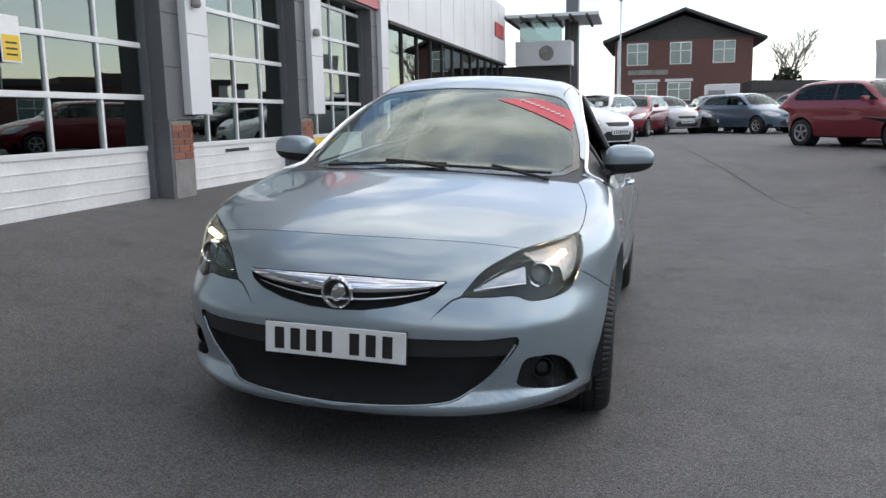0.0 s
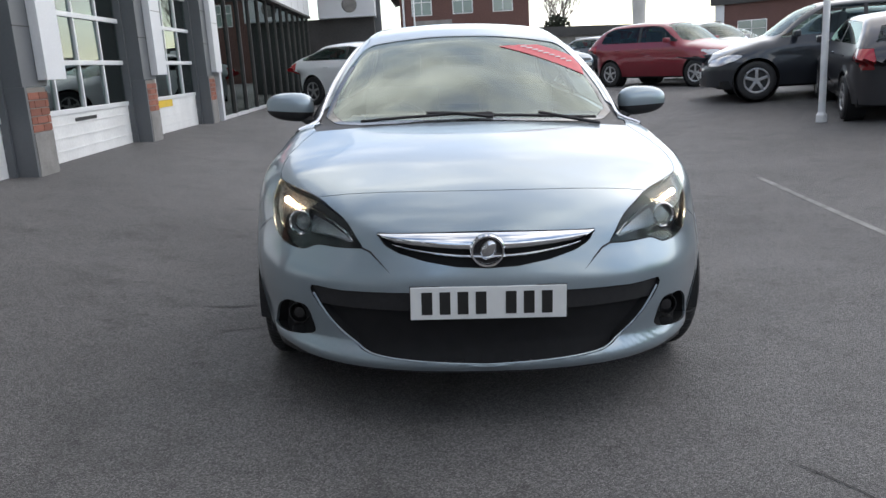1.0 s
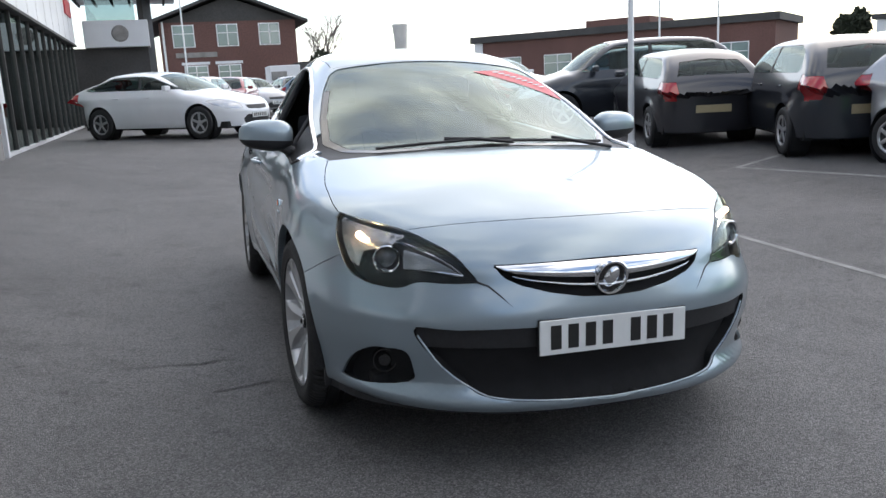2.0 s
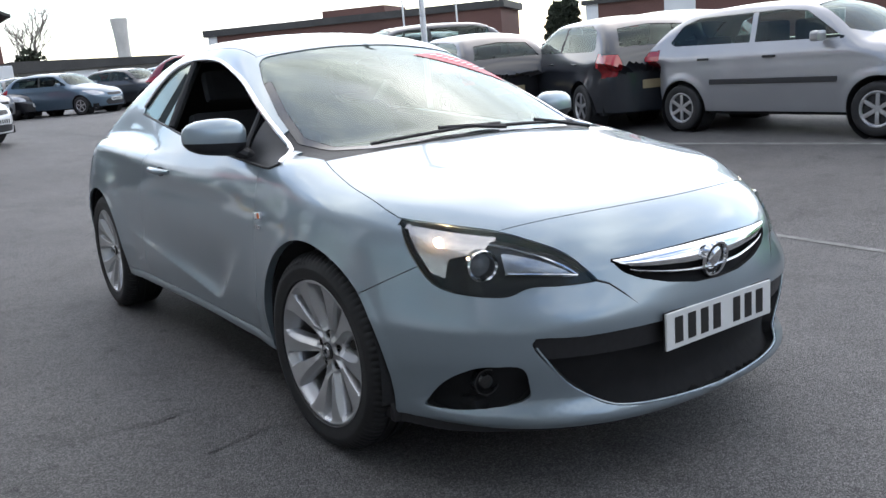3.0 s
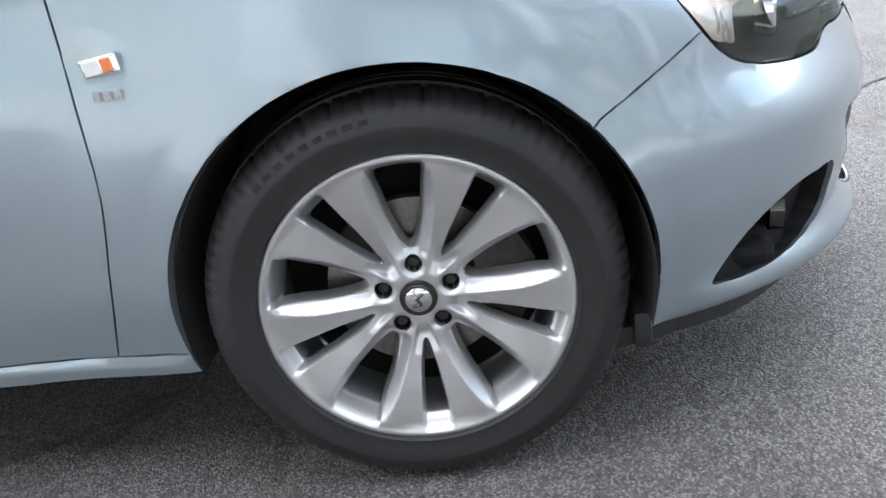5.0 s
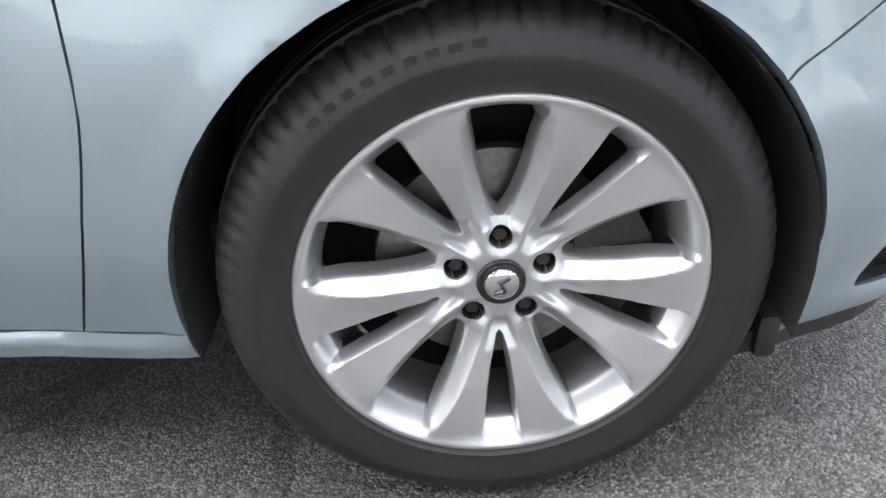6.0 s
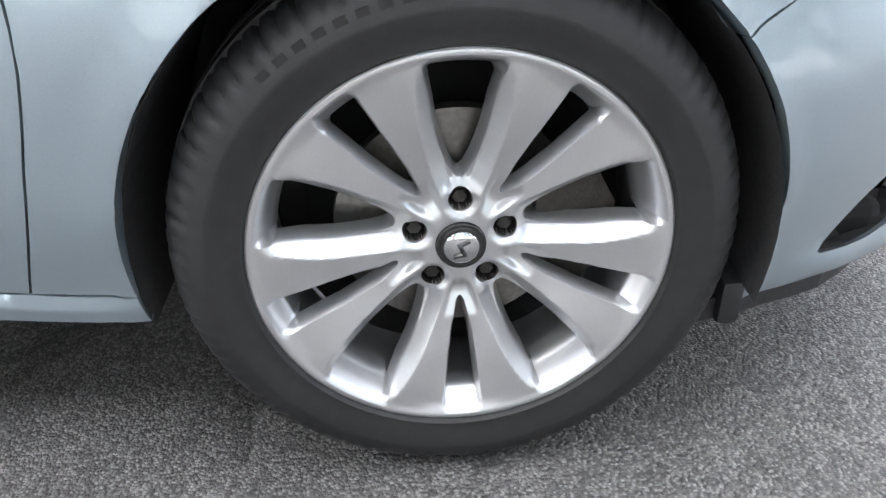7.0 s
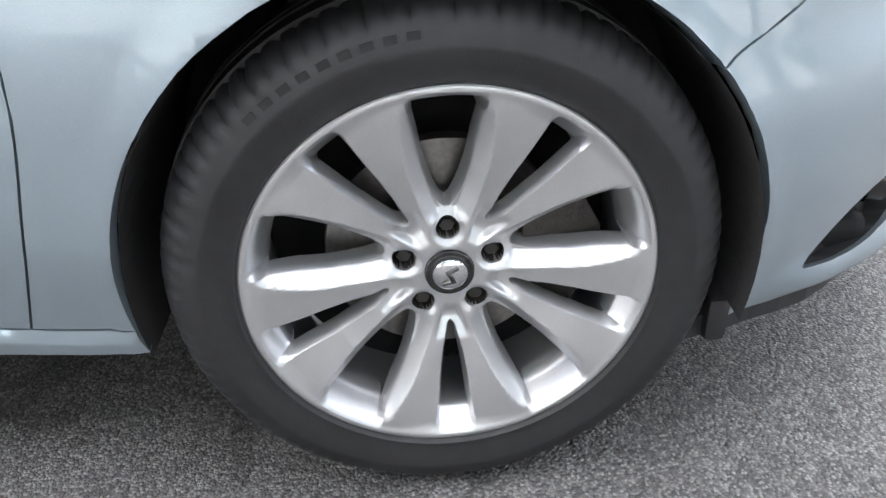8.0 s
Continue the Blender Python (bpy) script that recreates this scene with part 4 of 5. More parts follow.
BOLT = material("dark_bolt", (0.05, 0.048, 0.046), 0.5, 0.6, grain=0.2, grain_scale=200)
first = hero_wheel(pose(-0.785, 0, HUB_Z, 0, 0, 180 + 3))
for m in (pose(0.785, 0, HUB_Z, 0, 0, 3), pose(-0.785, AXLE, HUB_Z, 31, 0, 180), pose(0.785, AXLE, HUB_Z, 12, 0, 0)):
    copy_thing(first, m)

# ---- the yard ----
yard_across = curve((-400, .45), (-4.5, .45), (-3.6, .40), (-2.4, .20), (-1.3, .05), (-.8, .0307), (0, 0), (.8, -.0307), (1.3, -.05), (2.6, -.06), (3.8, 0.0), (5.2, .05), (6.3, .12), (8, .17), (12, .25), (60, .40), (400, .40))
yard_along = curve((-300, .06), (-8, .06), (-3, .042), (0, 0), (2.7, -.038), (4.5, -.03), (8, 0), (600, 0))
yard_rise = curve((-300, 0), (3, 0), (5, .02), (8, .08), (12, .70), (16, .95), (20, 1.0), (600, 1.0))


def yard_height(x, y):
    """The yard dips under the silver car and rises to its edges."""
    near = float(yard_across(x)) + float(yard_along(y)) * (1 - float(step(abs(x), 1.5, 3.5)))
    return near + (0.42 - near) * float(yard_rise(y))



def asphalt_material(name="asphalt", tone=1.0):
    m = material(name, (0.10, 0.098, 0.097), 0.66)
    n, l = m.node_tree.nodes, m.node_tree.links
    b = n["Principled BSDF"]
    geo = n.new("ShaderNodeNewGeometry")

    def noise_node(scale, detail, rough=0.5):
        t = n.new("ShaderNodeTexNoise")
        t.inputs["Scale"].default_value, t.inputs["Detail"].default_value, t.inputs["Roughness"].default_value = scale, detail, rough
        l.new(geo.outputs["Position"], t.inputs["Vector"])
        return t.outputs["Fac"]

    def ramp(fac, *stops):
        r = n.new("ShaderNodeValToRGB")
        while len(r.color_ramp.elements) < len(stops):
            r.color_ramp.elements.new(0.5)
        for e, (pos, c) in zip(r.color_ramp.elements, stops):
            e.position, e.color = pos, (c, c, c, 1)
        l.new(fac, r.inputs["Fac"])
        return r.outputs["Color"]

    def times(a, c):
        x = n.new("ShaderNodeMix")
        x.data_type, x.blend_type = "RGBA", "MULTIPLY"
        x.inputs[0].default_value = 1.0
        l.new(a, x.inputs[6])
        l.new(c, x.inputs[7])
        return x.outputs[2]

    vor = n.new("ShaderNodeTexVoronoi")
    vor.inputs["Scale"].default_value = 210.0
    l.new(geo.outputs["Position"], vor.inputs["Vector"])
    hue = n.new("ShaderNodeSeparateColor")
    l.new(vor.outputs["Color"], hue.inputs[0])
    stone = n.new("ShaderNodeValToRGB")
    stone.color_ramp.elements.new(0.5)
    el = stone.color_ramp.elements
    el[0].position, el[0].color = 0.0, (0.060, 0.058, 0.057, 1)
    el[1].position, el[1].color = 0.55, (0.128, 0.124, 0.122, 1)
    el[2].position, el[2].color = 1.0, (0.25, 0.243, 0.237, 1)
    l.new(hue.outputs[0], stone.inputs["Fac"])
    gaps = ramp(vor.outputs["Distance"], (0.30, 1.0), (0.78, 0.58))
    col = times(stone.outputs["Color"], gaps)
    col = times(col, ramp(noise_node(0.55, 6, 0.6), (0.30, 0.78), (0.70, 1.22)))
    col = times(col, ramp(noise_node(3.2, 5, 0.65), (0.30, 0.72), (0.46, 1.0), (0.75, 1.12)))
    # drips and scuffs
    col = times(col, ramp(noise_node(9.0, 3, 0.6), (0.27, 0.55), (0.36, 1.0)))
    dark = n.new("ShaderNodeVectorMath")
    dark.operation = "SCALE"
    dark.inputs["Scale"].default_value = tone
    l.new(col, dark.inputs[0])
    l.new(dark.outputs["Vector"], b.inputs["Base Color"])
    bp = n.new("ShaderNodeBump")
    bp.inputs["Strength"].default_value, bp.inputs["Distance"].default_value = 0.9, 0.004
    inv = ramp(vor.outputs["Distance"], (0.1, 1.0), (0.8, 0.0))
    l.new(inv, bp.inputs["Height"])
    l.new(bp.outputs["Normal"], b.inputs["Normal"])
    return m


ASPHALT = asphalt_material()
DAMP = asphalt_material("damp_asphalt", 0.66)
TAR = material("old_tar", (0.035, 0.034, 0.034), 0.8, grain=0.3, grain_scale=120, stain=0.3, stain_scale=8)
LINE_PAINT = material("worn_line_paint", (0.22, 0.22, 0.21), 0.8, grain=0.35, grain_scale=160, stain=0.35, stain_scale=7)


def ground_sheet():
    xs = np.unique(np.concatenate([np.arange(-8, 8.01, 0.25), [-400, -150, -60, -30, -15, 10, 13, 17, 22, 30, 45, 60, 100, 200, 400]]))
    ys = np.concatenate([[-300, -100, -40, -15], np.arange(-8, 24.1, 0.5), [30, 45, 70, 120, 250, 600]])
    b = bmesh.new()
    rows = [[b.verts.new((x, y, yard_height(x, y))) for x in xs] for y in ys]
    for r0, r1 in zip(rows, rows[1:]):
        for i in range(len(xs) - 1):
            b.faces.new((r0[i], r0[i + 1], r1[i + 1], r1[i]))
    return b


tagged(part("ground", ground_sheet(), ASPHALT, smooth=True), "worn grey asphalt yard with cracks and stains", "ground", kind="structure")


def on_yard(name, pts, width, mat, label, category, wobble=0.0, lift=0.004, seed=3):
    """A strip laid along points on the yard."""
    rnd = random.Random(seed)
    b = bmesh.new()
    fine = []
    for (x0, y0), (x1, y1) in zip(pts, pts[1:]):
        k = max(2, int(math.hypot(x1 - x0, y1 - y0) / 0.12))
        fine += [(x0 + (x1 - x0) * i / k + rnd.uniform(-wobble, wobble), y0 + (y1 - y0) * i / k + rnd.uniform(-wobble, wobble)) for i in range(k)]
    fine.append(pts[-1])
    prev = None
    for i, (x, y) in enumerate(fine):
        xa, ya = fine[max(i - 1, 0)]
        xb, yb = fine[min(i + 1, len(fine) - 1)]
        n = math.hypot(xb - xa, yb - ya) or 1.0
        w = width / 2 * (rnd.uniform(0.5, 1.4) if wobble else 1.0)
        if wobble:
            w *= min(1.0, 0.15 + 4 * min(i, len(fine) - 1 - i) / len(fine))
        px, py = -(yb - ya) / n * w, (xb - xa) / n * w
        row = [b.verts.new((x + s * px, y + s * py, yard_height(x + s * px, y + s * py) + lift)) for s in (-1, 1)]
        if prev:
            b.faces.new((prev[0], row[0], row[1], prev[1]))
        prev = row
    bmesh.ops.recalc_face_normals(b, faces=b.faces)
    for f in b.faces:
        if f.normal.z < 0:
            f.normal_flip()
    return tagged(part(name, b, mat), label, category, kind="structure")


for k, pts in enumerate(([(0.9, -1.2), (1.25, -1.75), (1.45, -2.3), (1.5, -3.1)], [(-1.15, 0.70), (-1.28, 0.67), (-1.44, 0.68), (-1.75, 0.62)], [(-0.99, 1.65), (-0.92, 1.39), (-0.79, 1.06)], [(1.2, 20.0), (2.1, 12.0), (3.0, 6.5)], [(-4.8, -1.0), (-3.0, -0.6), (-1.9, -0.9)])):
    on_yard("crack", pts, (0.014, 0.008, 0.008)[k] if k < 3 else 0.035, DAMP if k in (1, 2) else TAR, "thin dark crack in the asphalt", "crack", wobble=0.018, seed=k + 5)
for k, (pts, wide) in enumerate((([(-.50, .58), (-.55, .65), (-.64, .76)], .035), ([(-.64, .76), (-.70, .86), (-.78, 1.02)], .02), ([(-.53, .60), (-.64, .67), (-.73, .75)], .05), ([(-.81, .74), (-.86, .765)], .03), ([(-.70, .34), (-.78, .33), (-.88, .305)], .022), ([(-.93, .32), (-1.15, .28), (-1.24, .26)], .022), ([(-1.15, .70), (-1.28, .67), (-1.40, .68)], .05))):
    on_yard("drip_stain", pts, wide, DAMP, "dark drip stain on the asphalt", "stain", wobble=0.012, lift=0.003, seed=k + 40)
on_yard("ground_line", [(2.78, -0.3), (3.06, 4.4)], 0.05, LINE_PAINT, "worn pale line on the asphalt", "line")
on_yard("ground_line", [(5.21, 5.25), (5.40, 4.5), (5.60, 3.7), (5.90, 1.9), (6.05, 1.0)], 0.08, LINE_PAINT, "worn white bay line", "line")
on_yard("ground_line", [(5.21, 5.25), (6.6, 5.75)], 0.08, LINE_PAINT, "worn white bay line", "line")

# ---- the workshop and showroom along the yard ----
# drawn on its own grid, then set down at its true size along the yard's west side
SHOP = pose(-3.864, 4.096, 0.42, 0, 0, 1.525) @ Matrix.Scale(0.787, 4) @ Matrix.Translation((5.5, -6.10, -0.34))
before_shop = set(bpy.data.objects)
CLADDING = material("grey_cladding", (0.105, 0.112, 0.122), 0.45, stain=0.08, stain_scale=0.7, grain=0.04, grain_scale=30)
WHITE_PANEL = material("white_panel", (0.66, 0.67, 0.69), 0.45, stain=0.06, stain_scale=0.8, grain=0.03, grain_scale=40)
DOOR_WHITE = material("white_door_sheet", (0.74, 0.74, 0.73), 0.5, stain=0.10, stain_scale=1.3, grain=0.05, grain_scale=25)
ALU = material("white_aluminium", (0.70, 0.71, 0.72), 0.4, 0.1, stain=0.06, stain_scale=2)
RED_SIGN = material("faded_red_sign", (0.50, 0.13, 0.15), 0.5, stain=0.12, stain_scale=0.9)
BRICK = material("red_brick", (0.25, 0.095, 0.065), 0.88, grain=0.22, grain_scale=60, random_tint=0.25, bump=0.3, bump_scale=120)
OLD_BRICK = material("old_brickwork", (0.135, 0.070, 0.060), 0.9, grain=0.25, grain_scale=14, stain=0.12, stain_scale=0.4)
MORTAR = material("mortar", (0.22, 0.20, 0.18), 0.95, grain=0.2, grain_scale=80)
CONCRETE = material("concrete", (0.24, 0.23, 0.22), 0.9, grain=0.15, grain_scale=60, stain=0.2, stain_scale=3)
PANE = glass("workshop_glass", (0.55, 0.60, 0.61), 0.0, 2.3)
PANE_DARK = glass("showroom_glass", (0.45, 0.52, 0.52), 0.0, 2.3)
# room colour is raised to stand in for light inside the workshop
ROOM = material("lightened_room", (0.38, 0.38, 0.37), 0.9, stain=0.3, stain_scale=0.6, grain=0.1)
YELLOW = material("yellow_paint", (0.75, 0.50, 0.03), 0.5, stain=0.1, stain_scale=4)
RED_PAINT = material("red_letter_paint", (0.42, 0.03, 0.04), 0.45, stain=0.05)
ROOF_GREY = material("dark_roof", (0.055, 0.053, 0.052), 0.8, stain=0.2, stain_scale=0.8, grain=0.15, grain_scale=12)
BASE = 0.34
FRONT, DOOR_X = -5.5, -5.82
BAY, PIER = 4.37, 0.66


def brick_pier(parent, y0, y1, z1):
    """A pier's brick foot: every brick its own piece over a mortar core."""
    part("mortar_core", boxed(FRONT - .40, FRONT - .012, y0 + .012, y1 - .012, BASE - .3, z1 - .01), MORTAR, parent)
    part("plinth", boxed(FRONT - .40, FRONT + .004, y0, y1, BASE - .3, .86, .006), CONCRETE, parent)
    me = boxed(-.060, .060, -.1366, .1366, -.0413, .0413, .005)
    proto = part("brick", me, BRICK, parent)
    rows = int((z1 - .86) / .0953)
    first = True
    for r in range(rows):
        z = .86 + .049 + r * .0953
        y = y0 - (0.143 if r % 2 else 0.0)
        while y < y1 - .03:
            y, w = max(y, y0), min(.273, y1 - y, y + .273 - y0)
            ob = proto if first else new("brick", proto.data)
            first = False
            ob.parent = parent
            ob.matrix_local = Matrix.LocRotScale((FRONT - .060, y + w / 2, z), None, (1, w / .273, 1))
            y += w + .0127


def panel_door(y0, y1, top, seed):
    """A sectional workshop door: white foot, then rows of glazed panes in pale bars."""
    rnd = random.Random(seed)
    foot = 1.03
    d = part("panel_door", boxed(DOOR_X - .05, DOOR_X - .01, y0, y1, BASE - .05, foot - .02, .004), DOOR_WHITE)
    tagged(d, "white sectional workshop door with rows of glazed panes", "door", "workshop doors")
    for k in range(1, 4):
        z = BASE + k * (foot - BASE) / 4
        part("foot_rib", boxed(DOOR_X - .012, DOOR_X, y0 + .02, y1 - .02, z - .006, z + .006, .002), DOOR_WHITE, d)
    rows = [foot + .67 * k for k in range(int((top - foot) / .67) + 1)]
    cols = [y0 + (y1 - y0) * k / 4 for k in range(5)]
    for z in rows:
        part("rail", boxed(DOOR_X - .05, DOOR_X + .012, y0, y1, z - .035, z + .035, .006), ALU, d)
    for y in cols:
        part("bar", boxed(DOOR_X - .045, DOOR_X + .006, y - .022, y + .022, foot, top, .005), ALU, d)
    for z0, z1 in zip(rows, rows[1:] + [top]):
        for a, b in zip(cols, cols[1:]):
            pane = part("pane", boxed(-.003, .003, -(b - a) / 2 + .02, (b - a) / 2 - .02, -(z1 - z0) / 2 + .03, (z1 - z0) / 2 - .03), PANE, d)
            pane.matrix_local = pose(DOOR_X - .03, (a + b) / 2, (z0 + z1) / 2, 0, rnd.uniform(-.6, .6), rnd.uniform(-.5, .5))
    return d


wall = part("wall_west", boxed(-14.0, -13.7, -16, 42, 0, 6.5), ROOM)
tagged(wall, "plain inner wall of the workshop", "wall", kind="structure")
tagged(part("floor", boxed(-13.7, DOOR_X, -16, 36, BASE - .2, BASE - .01), CONCRETE), "grey concrete workshop floor", "floor", kind="structure")
tagged(part("roof_deck", boxed(-14.0, -5.9, -16, 36, 6.2, 6.5), ROOF_GREY), "flat workshop roof", "roof", kind="structure")
# the south wall is added out of view, to dim light on the car's nose
tagged(part("wall_south", boxed(-14, 40, -13.3, -13, -.3, 3.2), CONCRETE), "unseen concrete wall added south of the yard to darken the car's nose", "wall", kind="structure")
tagged(part("wall_end", boxed(-13.7, -6.0, -16.2, -16, 0, 6.2), ROOM), "plain end wall", "wall", kind="structure")
tagged(part("wall_partition", boxed(-13.7, -6.0, 15.6, 15.8, 0, 6.2), ROOM), "plain inner wall", "wall", kind="structure")
tagged(part("wall_far", boxed(-13.7, -6.0, 35.8, 36, 0, 6.2), ROOM), "plain inner wall", "wall", kind="structure")
head = part("wall_head", boxed(-6.2, FRONT - .02, -16, 15.75, 3.86, 6.3), CLADDING)
tagged(head, "grey cladding above the workshop doors", "wall", kind="structure")
sign = part("sign_band", boxed(FRONT - .03, FRONT + .05, 10.3, 15.7, 3.90, 4.9, .01), RED_SIGN)
tagged(sign, "faded red sign band above the doors", "sign")
for k in range(-5, 3):
    y0 = 6.04 + BAY * k
    pier = part("pier", boxed(-6.2, FRONT - .02, y0, y0 + PIER, 1.40, 3.86, .006), CLADDING)
    tagged(pier, "dark grey clad pier on a brick foot", "pier", "workshop piers", "structure")
    for z in (2.1, 2.8, 3.5):
        part("clad_joint", boxed(FRONT - .03, FRONT - .012, y0 - .002, y0 + PIER + .002, z - .006, z + .006), ROOF_GREY, pier)
    if k >= -1:
        brick_pier(pier, y0 + .06, y0 + .57, 1.40)
        part("dark_return", boxed(-6.1, FRONT - .004, y0, y0 + .056, BASE - .1, 1.40, .004), CLADDING, pier)
    part("inner_jamb", boxed(-6.15, FRONT - .24, y0 - .06, y0 - .002, BASE - .1, 3.86, .004), CLADDING, pier)
    box_sign = part("pier_sign", boxed(FRONT - .02, FRONT + .10, y0 + .42, y0 + .98, 1.47, 4.4, .008), WHITE_PANEL)
    tagged(box_sign, "tall white panel fixed to the pier", "sign", "pier panels")
    part("panel_seam", boxed(FRONT + .095, FRONT + .102, y0 + .43, y0 + .97, 2.55, 2.562), CONCRETE, box_sign)
    if k < 2:
        panel_door(y0 + PIER, y0 + BAY, 3.86, k + 20)
notice = part("warning_notice", boxed(DOOR_X + .006, DOOR_X + .014, 3.55, 3.83, 2.02, 2.50), WHITE_VINYL)
tagged(notice, "white and yellow notice stuck on the workshop door", "notice")
part("yellow_field", boxed(DOOR_X + .014, DOOR_X + .018, 3.57, 3.81, 2.04, 2.30), YELLOW, notice)
for k in range(3):
    part("notice_bar", boxed(DOOR_X + .018, DOOR_X + .020, 3.61, 3.77, 2.09 + .06 * k, 2.11 + .06 * k), PLATE_BLACK, notice)
letters = part("door_lettering", boxed(DOOR_X + .0, DOOR_X + .004, 8.1, 8.9, .88, .93), PLATE_BLACK)
tagged(letters, "dark bar of small writing on the white door foot", "sign")
strip = part("hazard_strip", boxed(DOOR_X + .0, DOOR_X + .006, 11.7, 12.9, .86, 1.00), YELLOW)
tagged(strip, "yellow strip on the white door foot", "sign")
for y in (6.9, 11.2):
    lampb = part("wall_lamp", lathe([(.0, .10), (.05, .09), (.07, .0), (.05, -.04), (.0, -.05)], 16, "Z"), CONCRETE)
    lampb.matrix_world = pose(FRONT + .16, y - .25, 2.95)
    tagged(lampb, "small grey lamp on the white pier panel", "lamp")
    part("bracket", boxed(-.06, .0, -.02, .02, -.02, .02), ALU, lampb)

# the showroom: glazing below a pale fascia
shop_wall = part("showroom_front", boxed(FRONT - .18, FRONT + .02, 15.75, 15.95, BASE - .1, 6.3), WHITE_PANEL)
tagged(shop_wall, "white post at the showroom's start", "wall", kind="structure")
fascia = part("fascia", boxed(FRONT - .5, FRONT + .06, 15.95, 34.5, 3.74, 6.3, .02), WHITE_PANEL)
tagged(fascia, "pale metal fascia above the showroom windows", "fascia", kind="structure")
for k in range(1, 10):
    part("fascia_joint", boxed(FRONT + .055, FRONT + .064, 15.95 + k * 1.85, 15.962 + k * 1.85, 3.76, 6.28), CONCRETE, fascia)
part("soffit", boxed(FRONT - .55, FRONT + .10, 15.95, 34.5, 3.66, 3.74), ROOF_GREY, fascia)
redbits = part("red_lettering", boxed(FRONT + .066, FRONT + .12, 31.5, 33.6, 4.75, 5.35, .02), RED_PAINT)
tagged(redbits, "red block of raised lettering on the fascia", "sign")
glaz = empty("showroom_glazing", pose(0, 0, 0), "tall showroom windows between dark bars", "window", kind="structure")
ys = [15.95 + 1.55 * k for k in range(13)]
for y in ys:
    part("mullion", boxed(FRONT - .16, FRONT - .04, y - .03, y + .03, BASE - .05, 3.68, .005), ROOF_GREY, glaz)
for a, b in zip(ys, ys[1:]):
    part("pane", boxed(FRONT - .105, FRONT - .095, a + .03, b - .03, BASE + .08, 3.62), PANE_DARK, glaz)
    part("window_sill", boxed(FRONT - .16, FRONT - .03, a + .03, b - .03, BASE - .05, BASE + .08, .004), ALU, glaz)
entrance = part("entrance_block", boxed(-7.5, -2.6, 36.5, 42, 0.0, 3.7), ROOF_GREY)
tagged(entrance, "dark entrance block below a pale sign box", "building")
part("sign_box", boxed(-5.2, -2.5, 36.0, 41, 3.7, 4.85, .03), WHITE_PANEL, entrance)
part("round_sign", lathe([(.0, .04), (.30, .04), (.36, .0)], 24, "Y"), CONCRETE, entrance).matrix_local = pose(-3.7, 35.99, 4.28, 180)
part("upper_glass", boxed(-5.0, -3.0, 36.2, 36.4, 4.85, 5.8), PANE_DARK, entrance)
part("tower", boxed(-2.9, -2.3, 37.5, 38.5, 0, 10), CLADDING, entrance)
canopy = part("canopy", boxed(-5.6, -1.2, 35.0, 39.5, 5.85, 6.02, .03), WHITE_PANEL)
tagged(canopy, "slatted pale canopy over the entrance", "canopy")
for k in range(6):
    part("canopy_slat", boxed(-5.5 + k * .75, -5.4 + k * .75, 34.2, 39.4, 5.74, 5.85), ROOF_GREY, canopy)
part("canopy_post", boxed(-2.85, -2.65, 36.3, 36.5, 4.85, 5.85), ROOF_GREY, canopy)

for ob in set(bpy.data.objects) - before_shop:
    if ob.parent is None:
        ob.matrix_world = SHOP @ ob.matrix_world

# ---- far buildings ----
def far_window(parent, x, y, z, w, h):
    p = part("window", boxed(x - w / 2, x + w / 2, y - .06, y + .02, z - h / 2, z + h / 2), PANE_FAR, parent)
    part("frame", extruded([(x - w / 2 - .06, z - h / 2 - .06), (x + w / 2 + .06, z - h / 2 - .06), (x + w / 2 + .06, z + h / 2 + .06), (x - w / 2 - .06, z + h / 2 + .06)], y - .03, y + .03), ALU, p)
    part("glazing_bar", boxed(x - .03, x + .03, y - .09, y - .06, z - h / 2, z + h / 2), ALU, p)
    part("glazing_bar", boxed(x - w / 2, x + w / 2, y - .09, y - .06, z + .10, z + .15), ALU, p)
    return p


PANE_FAR = material("far_window_glass", (0.16, 0.23, 0.22), 0.06, 0.0, coat=1.0, stain=0.2, stain_scale=0.6)
# weathered concrete of the tower, made paler: distance haze put into the colour
PALE_RENDER = material("hazy_weathered_concrete", (0.52, 0.51, 0.49), 0.9, grain=0.08, grain_scale=20, stain=0.15, stain_scale=0.7)
OY = 43.0
office = part("brick_office", extruded([(-1.35, -.3), (6.05, -.3), (6.05, 4.75), (-1.35, 4.75)], OY, OY + 10), OLD_BRICK)
office.matrix_world = Matrix.Translation((1.94, 66, 5.13)) @ Matrix.Scale(1.451, 4) @ Matrix.Translation((-1.725, -43, -3.45))
tagged(office, "dark red brick office with a low gabled roof", "building")
part("gable", extruded([(-1.35, 4.75), (6.05, 4.75), (2.4, 6.05)], OY + .05, OY + 10), ROOF_GREY, office)
for x0, z0, x1, z1 in ((-2.0, 4.62, 2.42, 6.25), (2.42, 6.25, 6.7, 4.55)):
    part("roof", extruded([(x0, z0), (x1, z1), (x1, z1 + .16), (x0, z0 + .16)], OY - .6, OY + 10.4), ROOF_GREY, office)
for x in (-.1, 2.25, 4.55):
    far_window(office, x, OY, 4.0, 1.05, 1.1)
for x in (.4, 2.2):
    far_window(office, x, OY, 1.9, 1.15, .9)
    part("lintel", boxed(x - .75, x + .75, OY - .04, OY + .01, 2.45, 2.60), WHITE_PANEL, office)
part("sign_bar", boxed(-.6, 1.6, OY - .05, OY - .01, 2.85, 3.12), CONCRETE, office)
part("downpipe", tube([(-1.15, OY - .1, 0), (-1.15, OY - .1, 4.8)], .06), ALU, office)

